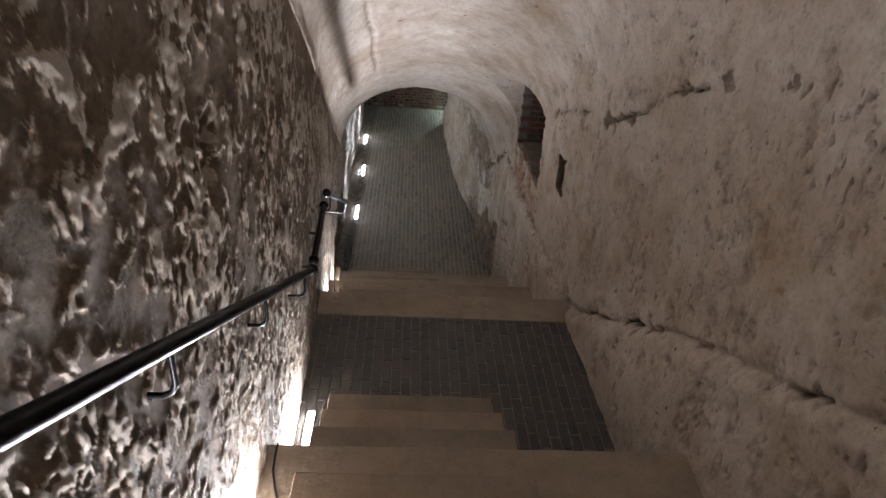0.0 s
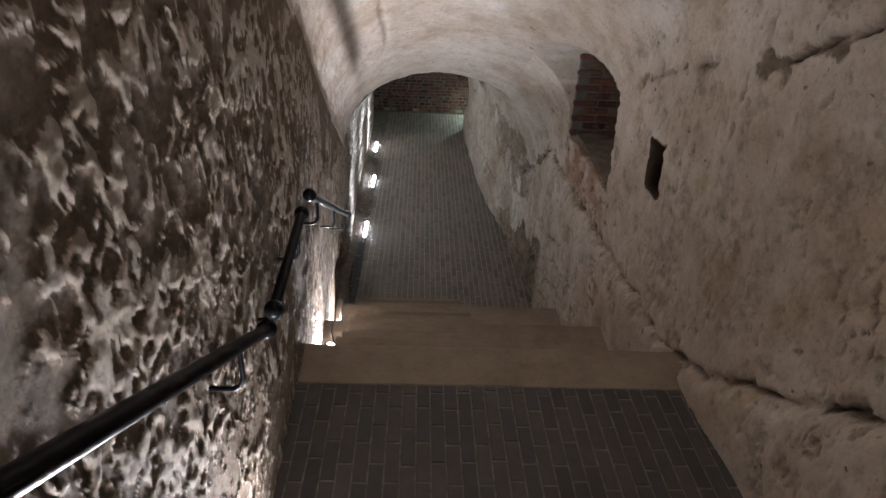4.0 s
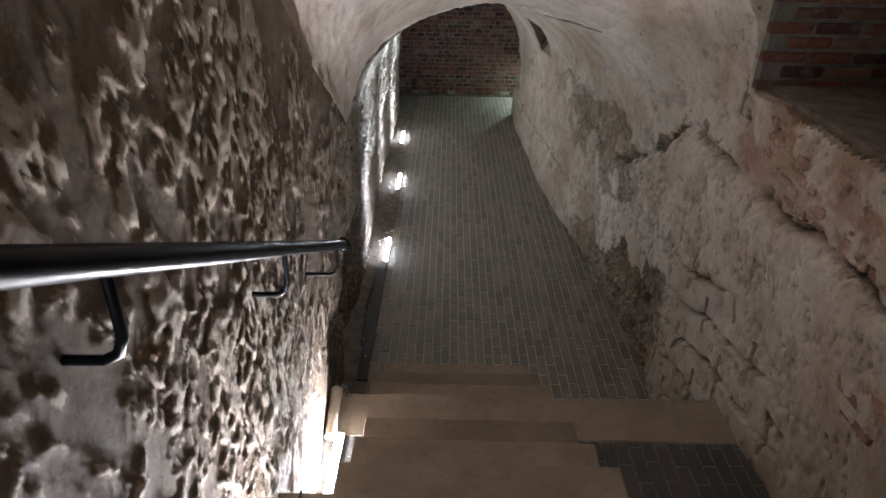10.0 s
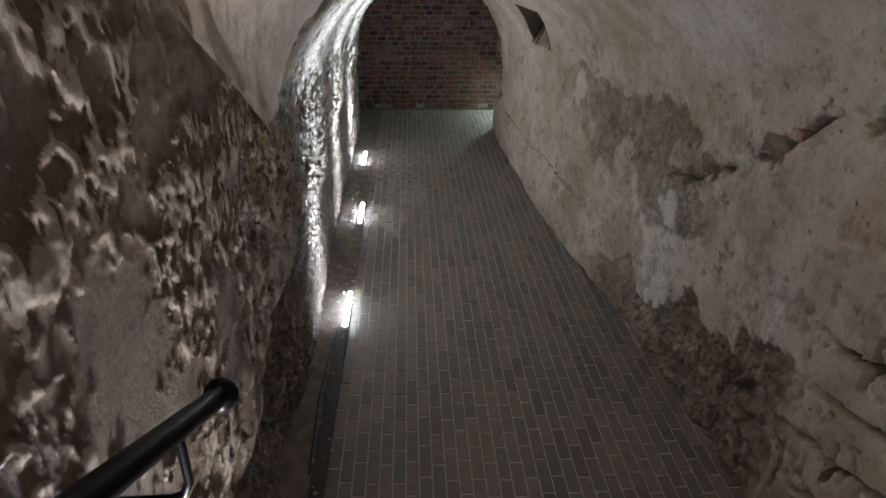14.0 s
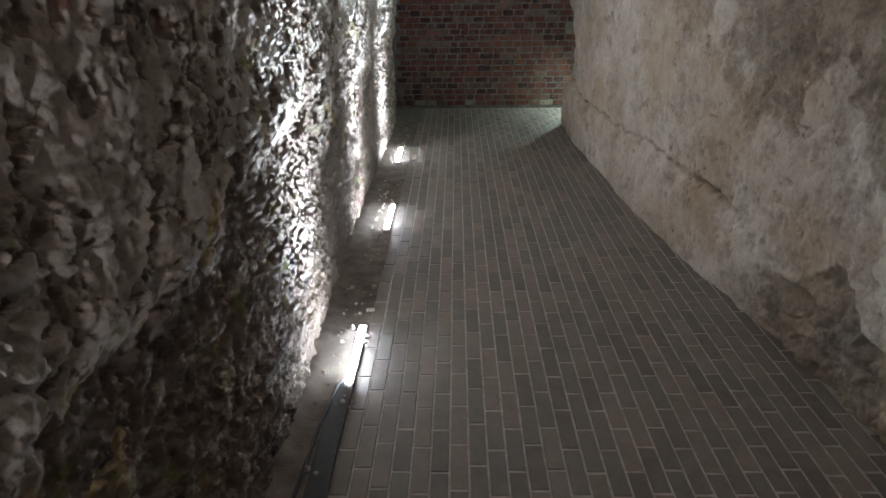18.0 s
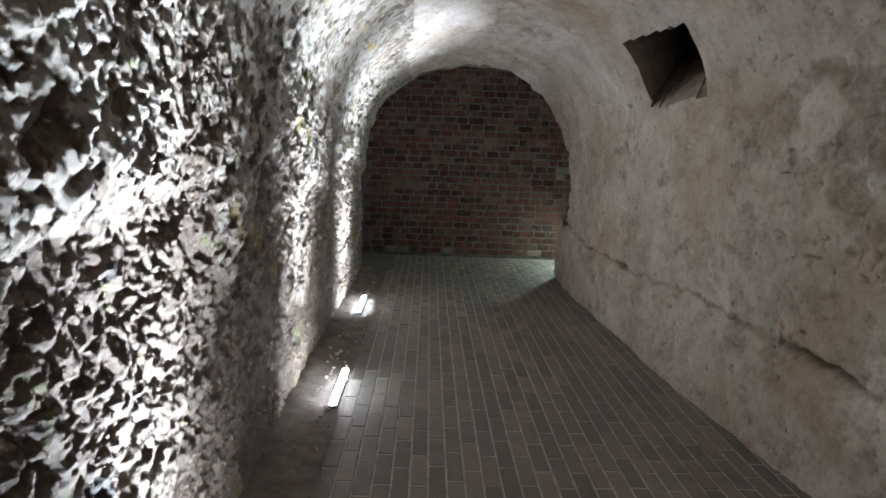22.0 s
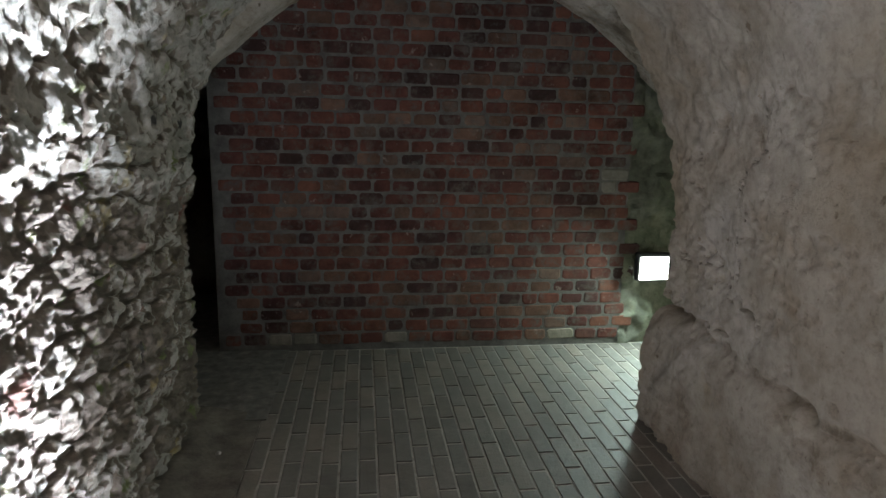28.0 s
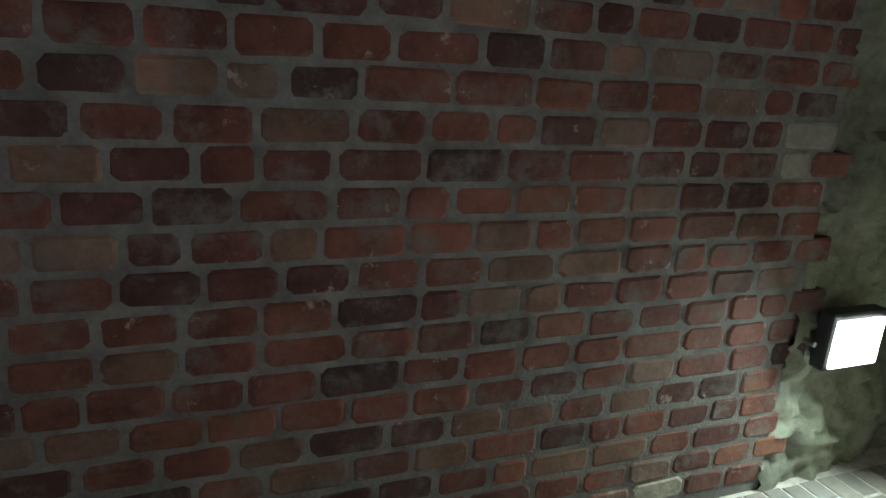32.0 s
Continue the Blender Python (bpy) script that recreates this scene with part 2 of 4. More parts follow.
M_RIGHT = masonry("worn_plaster", PLASTER, RUBBLE, [(0.7, 0.63, 0.56), (1, 1, 1)], 0.9, ([(0.36, 0.23, 0.175), (0.43, 0.3, 0.235), (0.5, 0.39, 0.32)], [(0.24, 0.12, 0.09), (0.32, 0.18, 0.135), (0.42, 0.3, 0.23)]),
                  [((0.36, 0.2, 0.15), 3.1, 0.7, 0.76), ((0.43, 0.335, 0.235), 1.7, 0.5, 0.78), ((0.45, 0.34, 0.19), 2.3, 0.66, 0.78), ((0.22, 0.17, 0.13), 13.0, 0.67, 0.72), ((0.3, 0.22, 0.16), 27.0, 0.69, 0.74)], 0.6, 1.2, 34.0, 0.4, False, 0.02, 0.22, [(0.28, 0.23, 0.18), (0.41, 0.35, 0.29), (0.52, 0.46, 0.395)])
M_VAULT = M_RIGHT
M_GREEN = masonry("damp_stone", [(0.13, 0.15, 0.1), (0.24, 0.25, 0.18), (0.38, 0.37, 0.28)], [(0.1, 0.1, 0.08), (0.2, 0.2, 0.16), (0.3, 0.3, 0.25)],
                  [(0.6, 0.62, 0.55), (1, 1, 1)])
M_MORTAR = plain("grey_mortar", [(0.1, 0.096, 0.087), (0.15, 0.142, 0.13), (0.2, 0.19, 0.175)], 12, 0.95, bumps=0.6)
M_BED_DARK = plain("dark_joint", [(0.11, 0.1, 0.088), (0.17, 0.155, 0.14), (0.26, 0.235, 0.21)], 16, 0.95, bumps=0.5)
M_BED = plain("paving_joint", [(0.29, 0.26, 0.23), (0.4, 0.365, 0.325), (0.52, 0.475, 0.425)], 16, 0.95, bumps=0.5)
M_PALE = pieces("pale_stone", [(0.33, 0.3, 0.25), (0.42, 0.38, 0.3), (0.26, 0.24, 0.2)], False, 0.9, ((0.5, 0.5, 0.5), (1, 1, 1)), 9.0)
M_EDGE = plain("dark_edging", [(0.02, 0.021, 0.023), (0.04, 0.041, 0.043)], 20, 0.6, 0.0, 0.2)
M_DIRT = plain("dirt_strip", [(0.095, 0.078, 0.064), (0.155, 0.13, 0.108), (0.22, 0.187, 0.157)], 9, 0.95, bumps=0.8)
M_STONE = pieces("sandstone", [(0.235, 0.186, 0.142), (0.285, 0.23, 0.178), (0.25, 0.204, 0.16), (0.31, 0.252, 0.195), (0.265, 0.206, 0.155)], False, 0.75, ((0.68, 0.67, 0.66), (1, 1, 1)), 3.5)
M_PLASTERED = plain("pale_lime", [(0.36, 0.3, 0.235), (0.46, 0.395, 0.32), (0.54, 0.475, 0.4)], 6, 0.9, bumps=0.5)
M_IRON = plain("black_paint", [(0.004, 0.004, 0.0045), (0.008, 0.008, 0.009)], 20, 0.3, 0.0, 0.05, spec=0.05)
PAVER = [(0.168, 0.149, 0.132), (0.202, 0.181, 0.161), (0.23, 0.2, 0.173), (0.186, 0.171, 0.155), (0.242, 0.208, 0.177)]
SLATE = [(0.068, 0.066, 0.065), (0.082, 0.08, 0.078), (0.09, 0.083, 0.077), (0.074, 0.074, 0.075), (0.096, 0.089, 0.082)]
BRICK = [(0.1, 0.042, 0.036), (0.155, 0.058, 0.045), (0.185, 0.07, 0.05), (0.075, 0.04, 0.036), (0.165, 0.062, 0.047), (0.125, 0.05, 0.042), (0.2, 0.085, 0.058),
         (0.165, 0.066, 0.048), (0.145, 0.058, 0.045), (0.175, 0.07, 0.053), (0.2, 0.13, 0.1), (0.135, 0.062, 0.05), (0.1, 0.05, 0.042), (0.18, 0.068, 0.048),
         (0.21, 0.12, 0.085), (0.075, 0.038, 0.034), (0.16, 0.09, 0.065)]
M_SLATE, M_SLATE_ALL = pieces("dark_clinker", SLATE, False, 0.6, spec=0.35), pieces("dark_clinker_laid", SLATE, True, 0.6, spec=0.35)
M_PAVER, M_PAVER_ALL = pieces("clinker", PAVER, False, 0.6, spec=0.35), pieces("clinker_laid", PAVER, True, 0.6, spec=0.35)
M_ROSE = pieces("dusty_brick", [(0.3, 0.17, 0.125), (0.36, 0.22, 0.165), (0.26, 0.15, 0.12), (0.33, 0.185, 0.13)], False, 0.95, scale=8.0, smear=((0.46, 0.385, 0.32), 0.95))
M_BRICK, M_BRICK_ALL = (pieces("old_brick", BRICK, i, 0.9, ((0.4, 0.4, 0.39), (0.8, 0.8, 0.8), (1.2, 1.2, 1.18)), 5.0, smear=((0.135, 0.125, 0.11), 0.85)) for i in (False, True))
M_LED, M_FLOOD = glow("led_diffuser", (0.77, 0.87, 1.0), 270.0), glow("flood_glass", (0.92, 1.0, 0.95), 14.0)
M_ALU = plain("dull_aluminium", [(0.35, 0.35, 0.36), (0.5, 0.5, 0.5)], 30, 0.4, 0.9, 0.1)
M_CASE = plain("grey_casing", [(0.03, 0.032, 0.034), (0.05, 0.052, 0.055)], 25, 0.5, 0.0, 0.15)
M_CABLE = plain("black_cable", [(0.015, 0.017, 0.02), (0.03, 0.034, 0.04)], 30, 0.5, 0, 0.1)


# ---- mesh helpers ----
def mesh_from(name, verts, faces, mat, attribute=None, smooth=False):
    me = bpy.data.meshes.new(name)
    me.from_pydata([tuple(v) for v in verts], [], faces)
    if attribute is not None:
        a = me.attributes.new("bare", "FLOAT", "POINT")
        a.data.foreach_set("value", np.asarray(attribute, dtype=np.float32))
    me.materials.append(mat)
    if smooth:
        me.polygons.foreach_set("use_smooth", np.ones(len(me.polygons), dtype=bool))
    me.update()
    return me


def structure(name, me, label="", category=""):
    return tagged(new(name, me), label, category, kind="structure")


def part(name, bm, material, parent, label=""):
    me = bpy.data.meshes.new(name)
    bm.to_mesh(me)
    bm.free()
    me.materials.append(material)
    ob = new(name, me)
    ob.parent = parent
    if label:
        tagged(ob, label)
    return ob


def thing(name, label, category, at=(0, 0, 0), group=""):
    ob = new(name)
    ob.location = at
    return tagged(ob, label, category, group)


def box_bm(x0, x1, y0, y1, z0, z1, bevel=0.0, segments=2):
    bm = bmesh.new()
    bmesh.ops.create_cube(bm, size=1)
    bmesh.ops.scale(bm, vec=(x1 - x0, y1 - y0, z1 - z0), verts=bm.verts)
    bmesh.ops.translate(bm, vec=((x0 + x1) / 2, (y0 + y1) / 2, (z0 + z1) / 2), verts=bm.verts)
    if bevel:
        bmesh.ops.bevel(bm, geom=bm.edges[:], offset=bevel, segments=segments, affect="EDGES", profile=0.6)
    return bm


def grid_faces(n, m, flip=False):
    i, j = np.meshgrid(np.arange(n - 1), np.arange(m - 1), indexing="ij")
    a = (i * m + j).ravel()
    q = np.stack([a, a + m, a + m + 1, a + 1], 1)
    return q[:, ::-1].tolist() if flip else q.tolist()


def shell(name, P, bare, mat, back, flip=False, kind=None, crisp=62, earth=None):
    """A rough sheet P[n, m, 3] with a rim and a back 'back' away from it."""
    n, m = P.shape[:2]
    verts = P.reshape(-1, 3)
    faces = grid_faces(n, m, flip)
    edge = [i * m for i in range(n)], [i * m + m - 1 for i in range(n)]
    low, high = verts[edge[0]] + back[0], verts[edge[1]] + back[1]
    k = len(verts)
    verts = np.concatenate([verts, low, high])
    for i in range(n - 1):
        a, b, c, d = edge[0][i], edge[0][i + 1], k + i + 1, k + i
        e, f, g, h = edge[1][i], edge[1][i + 1], k + n + i + 1, k + n + i
        new_faces = [[a, d, c, b], [e, f, g, h], [d, h, g, c]]
        faces += [q[::-1] for q in new_faces] if flip else new_faces
    bare = np.concatenate([bare.ravel(), np.zeros(2 * n)])
    me = mesh_from(name, verts, faces, mat, bare, smooth=True)
    me.set_sharp_from_angle(angle=radians(crisp))
    if kind is not None:
        me.attributes.new("kind", "FLOAT", "POINT").data.foreach_set("value", np.concatenate([kind.ravel(), np.zeros(2 * n)]).astype(np.float32))
    if earth is not None:
        me.attributes.new("earth", "FLOAT", "POINT").data.foreach_set("value", np.concatenate([earth.ravel(), np.zeros(2 * n)]).astype(np.float32))
    return me

# ---- tunnel: side walls and vault ----
ASHLAR_DIP = 0.2
CRACK = [(0, 6.3), (6.06, 3.09), (7.1, 2.44), (7.77, 2.2), (9.2, 2.12), (11.5, 2.1), (11.9, 1.77), (12.5, 1.4), (13.2, 1.32)]

TOP_SEAM = [(0, 8.0), (5, 5.05), (5.9, 4.76), (6.2, 4.68), (6.54, 4.52), (6.87, 4.28), (7.22, 4.1), (8.0, 3.93), (9.4, 3.4)]


def ridged(x, y, seed, octaves=4, gain=0.55):
    out, amp = 0, 1.0
    for k in range(octaves):
        out = out + amp * (0.5 - 2 * np.abs(smooth_noise(x * 2 ** k, y * 2 ** k, seed + 13 * k)))
        amp *= gain
    return out


def left_relief(y, z):
    lower = ramp(y + 0.6 * fbm(y * 1.3, z * 1.3, 14, 3), 10.95, 11.35)
    cavity = ramp(y, 10.0, 10.7) * ramp(1.25 + 0.4 * fbm(y * 2, z * 2, 19, 3) - z, 0, 0.2)
    lower = np.maximum(lower, cavity)
    wy, wz = y + 0.05 * fbm(y * 6, z * 6, 8, 3), z + 0.05 * fbm(y * 6, z * 6, 9, 3)
    # stairs: smooth brown rendering with a thready flaking crust on it
    body = 0.03 * fbm(y * 0.6, z * 0.45, 1, 2) + 0.003 * fbm(y * 3.0, z * 2.6, 2, 2)
    where = fbm(y * 2.2, z * 2.4, 7, 4, 0.6)
    ty, tz = y + 0.06 * fbm(y * 7, z * 7, 10, 4, 0.65), z + 0.06 * fbm(y * 7, z * 7, 11, 4, 0.65)
    vein = np.maximum(0.5 - 2.4 * np.abs(smooth_noise(ty * 12, tz * 11, 6)), 0.5 - 2.4 * np.abs(smooth_noise(ty * 22, tz * 20, 9)))
    thread = vein + 0.45 * where + 0.5 * fbm(ty * 13, tz * 12, 29, 3, 0.75)
    crust = ramp(thread, 0.22, 0.5) * (1 - 0.75 * ramp(z - spring(y) + 0.5 * fbm(y * 2, z * 2, 21, 3), -0.35, 0.05))
    stairs = body + 0.006 * crust + (0.0008 + 0.004 * crust) * fbm(wy * 30, wz * 28, 12, 2, 0.75)
    hole = np.exp(-((y - 4.71 - 0.06 * fbm(y * 7, z * 7, 22, 3)) / 0.07) ** 4 - ((z - 4.78 + 0.1 * fbm(y * 7, z * 7, 23, 3)) / 0.13) ** 4)
    stairs = stairs - 0.07 * hole
    # corridor: porous tufa, deeply pitted
    p1, p2, w = cells(wy * 34, wz * 26, 3)
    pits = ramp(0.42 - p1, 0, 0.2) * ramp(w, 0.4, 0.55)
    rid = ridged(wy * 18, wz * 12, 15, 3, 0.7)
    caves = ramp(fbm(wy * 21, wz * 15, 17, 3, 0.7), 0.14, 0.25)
    stones = 0.03 * fbm(y * 0.9, z * 0.6, 5, 2) + 0.018 * fbm(wy * 9, wz * 6.5, 20, 4, 0.64) + 0.003 * rid - 0.006 * pits - 0.011 * caves + 0.011 * fbm(y * 34, z * 30, 16, 3, 0.75) - 0.004
    e1, e2, ew = cells(wy * 5.5, wz * 10, 58)
    end = np.maximum(ramp(y, 16.9, 17.5), 0.6 * ramp(y, 10.8, 11.3) * (1 - ramp(y, 12.8, 13.2)) * ramp(1.7 - z, 0, 0.5))
    coursed = end * (0.017 * ramp(e2 - e1, 0.03, 0.25) + 0.018 * (ew - 0.5) - 0.012 + 0.012 * fbm(y * 22, z * 20, 59, 3, 0.7))
    stones = stones + coursed + 0.012 * fbm(wy * 17, wz * 6, 61, 4, 0.7) * (1 - ramp(y, 16, 17))
    hollow = -0.08 * np.exp(-((y - 11.8) / 0.5) ** 2) * ramp(1.2 - z, 0, 0.5) - 0.05 * cavity
    # pits, caves, joints and the low cavity are darkened in colour as well as sunk
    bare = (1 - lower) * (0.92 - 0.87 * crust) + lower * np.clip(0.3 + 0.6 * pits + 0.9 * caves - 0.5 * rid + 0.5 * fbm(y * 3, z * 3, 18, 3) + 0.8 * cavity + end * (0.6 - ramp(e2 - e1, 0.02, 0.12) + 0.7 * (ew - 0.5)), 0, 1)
    return stairs * (1 - lower) + stones * lower + hollow, np.clip(bare, 0, 1), lower


def right_relief(y, z):
    wy, wz = y + 0.08 * fbm(y * 4, z * 4, 27, 3), z + 0.08 * fbm(y * 4, z * 4, 28, 3)
    base = 0.045 * fbm(y * 0.9, z * 0.9, 21, 3) + 0.014 * fbm(y * 3.5, z * 3.5, 29, 3) + 0.004 * fbm(y * 13, z * 13, 22, 3, 0.6)
    d1, d2, w = cells(wy * 8, wz * 12, 23)
    rubble = 0.01 * ramp(d2 - d1, 0.02, 0.2) + 0.02 * (w - 0.5) + 0.035 * ridged(wy * 6, wz * 9, 24, 5, 0.68) + 0.01 * fbm(y * 30, z * 30, 30, 2) - 0.045
    wob = 0.3 * fbm(y * 2.2, z * 2.2, 25, 5, 0.55)
    zc = line(y, CRACK) + 0.07 * fbm(y * 4, y * 0, 26, 4)
    low = ramp(y, 10.9, 11.5) * (1 - ramp(y, 13.2, 14.4)) * ramp(0.85 - 0.22 * (y - 11.5) + 1.2 * wob - z, 0, 0.07)
    band = ramp(y, 11.9, 12.4) * (1 - ramp(y, 14.4, 16.4)) * ramp(z, 0.9 + wob, 1.05 + wob) * ramp(1.75 + wob * 0.7 - z, 0, 0.06)
    wash = band * ramp(fbm(y * 2.6, z * 2.6, 36, 4), -0.16, 0.06)
    mottle = 0.42 * ramp(fbm(y * 2.4, z * 2.0, 49, 5, 0.68), -0.02, 0.25) * ramp(y, 11.2, 11.8) * (1 - ramp(y, 15.5, 17)) * ramp(z, 0.25, 0.4) * ramp(1.8 - z, 0, 0.1)
    ragged = fbm(y * 5, z * 5, 50, 5, 0.68)
    mottle = np.maximum(mottle, 0.85 * ramp(0.07 - np.abs(z - zc) + 0.25 * ragged, 0, 0.1) * ramp(y, 10.8, 11.4) * (1 - ramp(y, 13.0, 13.8)))
    mottle = np.maximum(mottle, 0.6 * ramp(0.0 - np.abs(z - zc) + 0.2 * ragged, 0, 0.08))
    mottle = np.maximum(mottle, 0.9 * ramp(0.0 - np.abs(z - line(y, TOP_SEAM)) + 0.2 * ragged, 0, 0.06) * (1 - ramp(y, 8.8, 9.2)))
    upper = np.exp(-((z - line(y, TOP_SEAM) - 0.05 * ragged) / 0.014) ** 2) * (1 - ramp(y, 8.8, 9.2)) * ramp(fbm(y * 3, z * 3, 57, 3), -0.1, 0.1)
    seam = np.exp(-((z - zc) / (0.012 + 0.045 * np.clip(fbm(y * 9, z * 9, 37, 4, 0.7) + 0.25, 0, 1))) ** 2) * (0.35 + 0.65 * ramp(fbm(y * 5, z * 5, 46, 3), -0.2, 0.1)) * (1 - ramp(y, 12.6, 13.4))
    patch = ramp(fbm(y * 1.7, z * 1.7, 31, 5, 0.7), 0.3, 0.5) * 0.42
    flaked = ramp(fbm(y * 5, z * 5, 38, 5, 0.7), 0.16, 0.4) * 0.42
    pecks = ramp(fbm(y * 16, z * 16, 39, 3, 0.6), 0.4, 0.48) * 0.5
    n1 = fbm(y * 1.5 + 0.4 * fbm(y * 6, z * 6, 43, 3), z * 1.5, 44, 4, 0.6)
    cracks = np.exp(-(n1 / 0.006) ** 2) * ramp(fbm(y * 0.8, z * 0.8, 45, 2), 0.0, 0.2)
    ash = ramp(y, 9.3, 9.9) * (1 - ramp(y, 10.9, 11.3)) * ramp(1.5 - z, 0, 0.2)
    wz = wz + ASHLAR_DIP * (y - 10)
    course = np.abs(((wz - 0.13) / 0.27) % 1 - 0.5)
    joint = ash * np.maximum(ramp(course, 0.42, 0.47), ramp(np.abs(((wy + 0.31 * np.floor((wz - 0.13) / 0.27 + 0.5)) / 0.62) % 1 - 0.5), 0.47, 0.49))
    bare = np.clip(np.maximum(np.maximum(np.maximum(low, upper), np.maximum(wash * 0.68, mottle)), np.maximum(np.maximum(seam * 0.9, patch * 0.8), np.maximum(flaked, np.maximum(np.maximum(pecks, cracks), joint * 0.9)))), 0, 1)
    zl = 0.52 + 0.06 * fbm(y * 2.4, y * 0, 33, 4) + 0.03 * fbm(y * 14, z * 14, 47, 3)
    inner = ramp(y, 13.4, 14.2)
    ledge = (0.035 * ramp(zl - z, 0, 0.09) - 0.055 * np.exp(-((z - zl - 0.01) / 0.016) ** 2) * 1.5 * ramp(fbm(y * 4, y * 0, 34, 4, 0.7), -0.1, 0.25)) * inner
    below = 0.035 * ramp(zc - z + 0.06 * fbm(y * 8, z * 8, 48, 3), 0, 0.13) * (1 - ramp(y, 11.2, 12.2))
    red = np.maximum(ramp(y, 9.0, 9.4) * (1 - ramp(y, 10.5, 10.9)) * ramp(z, 2.05, 2.2) * ramp(2.62 - z, 0, 0.06), np.exp(-((y - 9.1) / 0.22) ** 2 - ((z - 1.75) / 0.25) ** 2))
    red = np.maximum(red, 0.9 * np.exp(-((y - 12.1) / 0.12) ** 2 - ((z - 1.15) / 0.2) ** 2)) * ramp(fbm(y * 4, z * 4, 35, 5, 0.7), -0.2, 0.3)
    bare = np.maximum(bare, inner * 0.6 * np.exp(-((z - zl - 0.01) / 0.025) ** 2))
    foot = 0.1 * ramp(line(y, [(0, 5.2), (2.5, 3.9), (5.1, 2.6), (7.5, 2.26)]) + 0.8 - z, 0, 0.8) * (1 - ramp(y, 5.9, 7.4))
    return foot + base * (1 - bare) + (rubble + 0.5 * base) * bare - 0.07 * seam - 0.05 * upper - 0.07 * joint - 0.012 * cracks - 0.1 * np.exp(-((z - 0.85) / 0.42) ** 2) * ramp(y, 17.2, 18.5) + ledge + below + 0.035 * fbm(y * 8, z * 8, 60, 5, 0.65) * ramp(y, 17.5, 18.3) - 0.012 * red, bare, np.clip(red, 0, 1)


def opening(y, z):
    """How far a point of the wall on the right is set back: the brick niche, the slot and the shaft."""
    n = 0.03 * fbm(y * 5, z * 5, 41, 3)
    top = 3.0 + 0.57 * np.sqrt(np.clip(1 - ((y - 10.05) / 0.85) ** 2, 0, 1))
    niche = (y + n > 9.3) & (y + n < 10.72) & (z + n > 2.57) & (z < top)
    slot = (np.abs(y + n - 8.39 - 0.1 * (z - 3.15)) < 0.125) & (np.abs(z + n - 3.14) < 0.165)
    shaft = (y > 15.45) & (y < 16.18) & (z > 1.66 - 0.05 * (y - 15.8)) & (z < 2.03)
    return np.where(niche, 0.85, 0) + np.where(slot, 0.6, 0) + np.where(shaft, 0.9, 0)


def skew(y):
    """The slot and the shaft run aslant through the wall: metres along and up for each metre in."""
    return np.where(y < 9, 1.5, np.where(y > 12, 2.0, 0)), np.where(y < 9, -0.7, np.where(y > 12, 0.7, 0))


Y = np.concatenate([np.arange(0.3, 3.0, 0.03), np.arange(3.0, 6.5, 0.0085), np.arange(6.5, 11.6, 0.0102), np.arange(11.6, 15.8, 0.0078), np.arange(15.8, 18.66, 0.0102)])
FOOT = lambda y: np.maximum(-0.15, 4.36 - 0.55 * (y - 2.55) - 1.0)
centre = lambda y: (x_left(y) + x_right(y)) / 2
half = lambda y: (x_right(y) - x_left(y)) / 2


def side(y, upright, over, reach):
    """Grids of a side wall that rises to the spring of the vault and on round it by the angle reach(y): y, height along the wall, and the arc's angle."""
    s = spring(y) - FOOT(y)
    z = np.concatenate([FOOT(y)[:, None] + s[:, None] * np.linspace(0, 1, upright)[None], spring(y)[:, None] + (half(y) * reach(y))[:, None] * np.linspace(0, 1, over + 1)[None, 1:]], 1)
    angle = np.concatenate([np.zeros((len(y), upright)), reach(y)[:, None] * np.linspace(0, 1, over + 1)[None, 1:]], 1)
    return np.repeat(y[:, None], upright + over, 1), z, angle


def round_vault(y, z, angle, rel, sign):
    """Places for the grid of side(), displaced by rel towards the middle; sign: -1 for the wall on the left."""
    h, r, s, m = half(y[:, 0])[:, None], rise(y[:, 0])[:, None], spring(y[:, 0])[:, None], centre(y[:, 0])[:, None]
    x = m + sign * np.cos(angle) * (h - rel)
    return x, np.where(angle > 0, s + np.sin(angle) * (r - rel), z)


yy, zz, ang = side(Y, 360, 60, lambda y: 0.02 + 1.0 * ramp(y, 11.95, 12.35))
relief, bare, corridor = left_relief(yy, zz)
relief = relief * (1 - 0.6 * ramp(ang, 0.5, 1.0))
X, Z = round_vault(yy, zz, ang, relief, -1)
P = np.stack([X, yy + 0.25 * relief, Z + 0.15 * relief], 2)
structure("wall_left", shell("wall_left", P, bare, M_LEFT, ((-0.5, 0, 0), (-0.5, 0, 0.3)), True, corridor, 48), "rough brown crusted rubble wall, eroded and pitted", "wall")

Yr = Y[Y < 18.475]
yy, zz, ang = side(Yr, 160, 40, lambda y: 0.9 + 0 * y)
relief, bare, red = right_relief(yy, zz)
turn = ramp(ang, 0.3, 0.85)
X, Z = round_vault(yy, zz, ang, relief * (1 - 0.7 * turn), 1)
gone = opening(yy, Z)
X = np.where(gone > 0, x_right(Yr)[:, None] + gone, X)
skew_y, skew_z = skew(yy)
earth = ramp(yy, 12.2, 13.6) * (0.5 + 0.7 * fbm(yy * 0.9, zz * 1.1, 24, 4))
P = np.stack([X, yy + gone * skew_y, Z + gone * skew_z], 2)
wall_right = structure("wall_right", shell("wall_right", P, np.where(gone > 0, 0.5, bare * (1 - 0.6 * turn)), M_RIGHT, ((1.3, 0, 0), (1.3, 0, 0.6)), False, np.where(gone > 0, 0, red), 62, np.clip(earth, 0, 1)),
          "cream lime plaster wall, cracked and flaking off rubble", "wall")

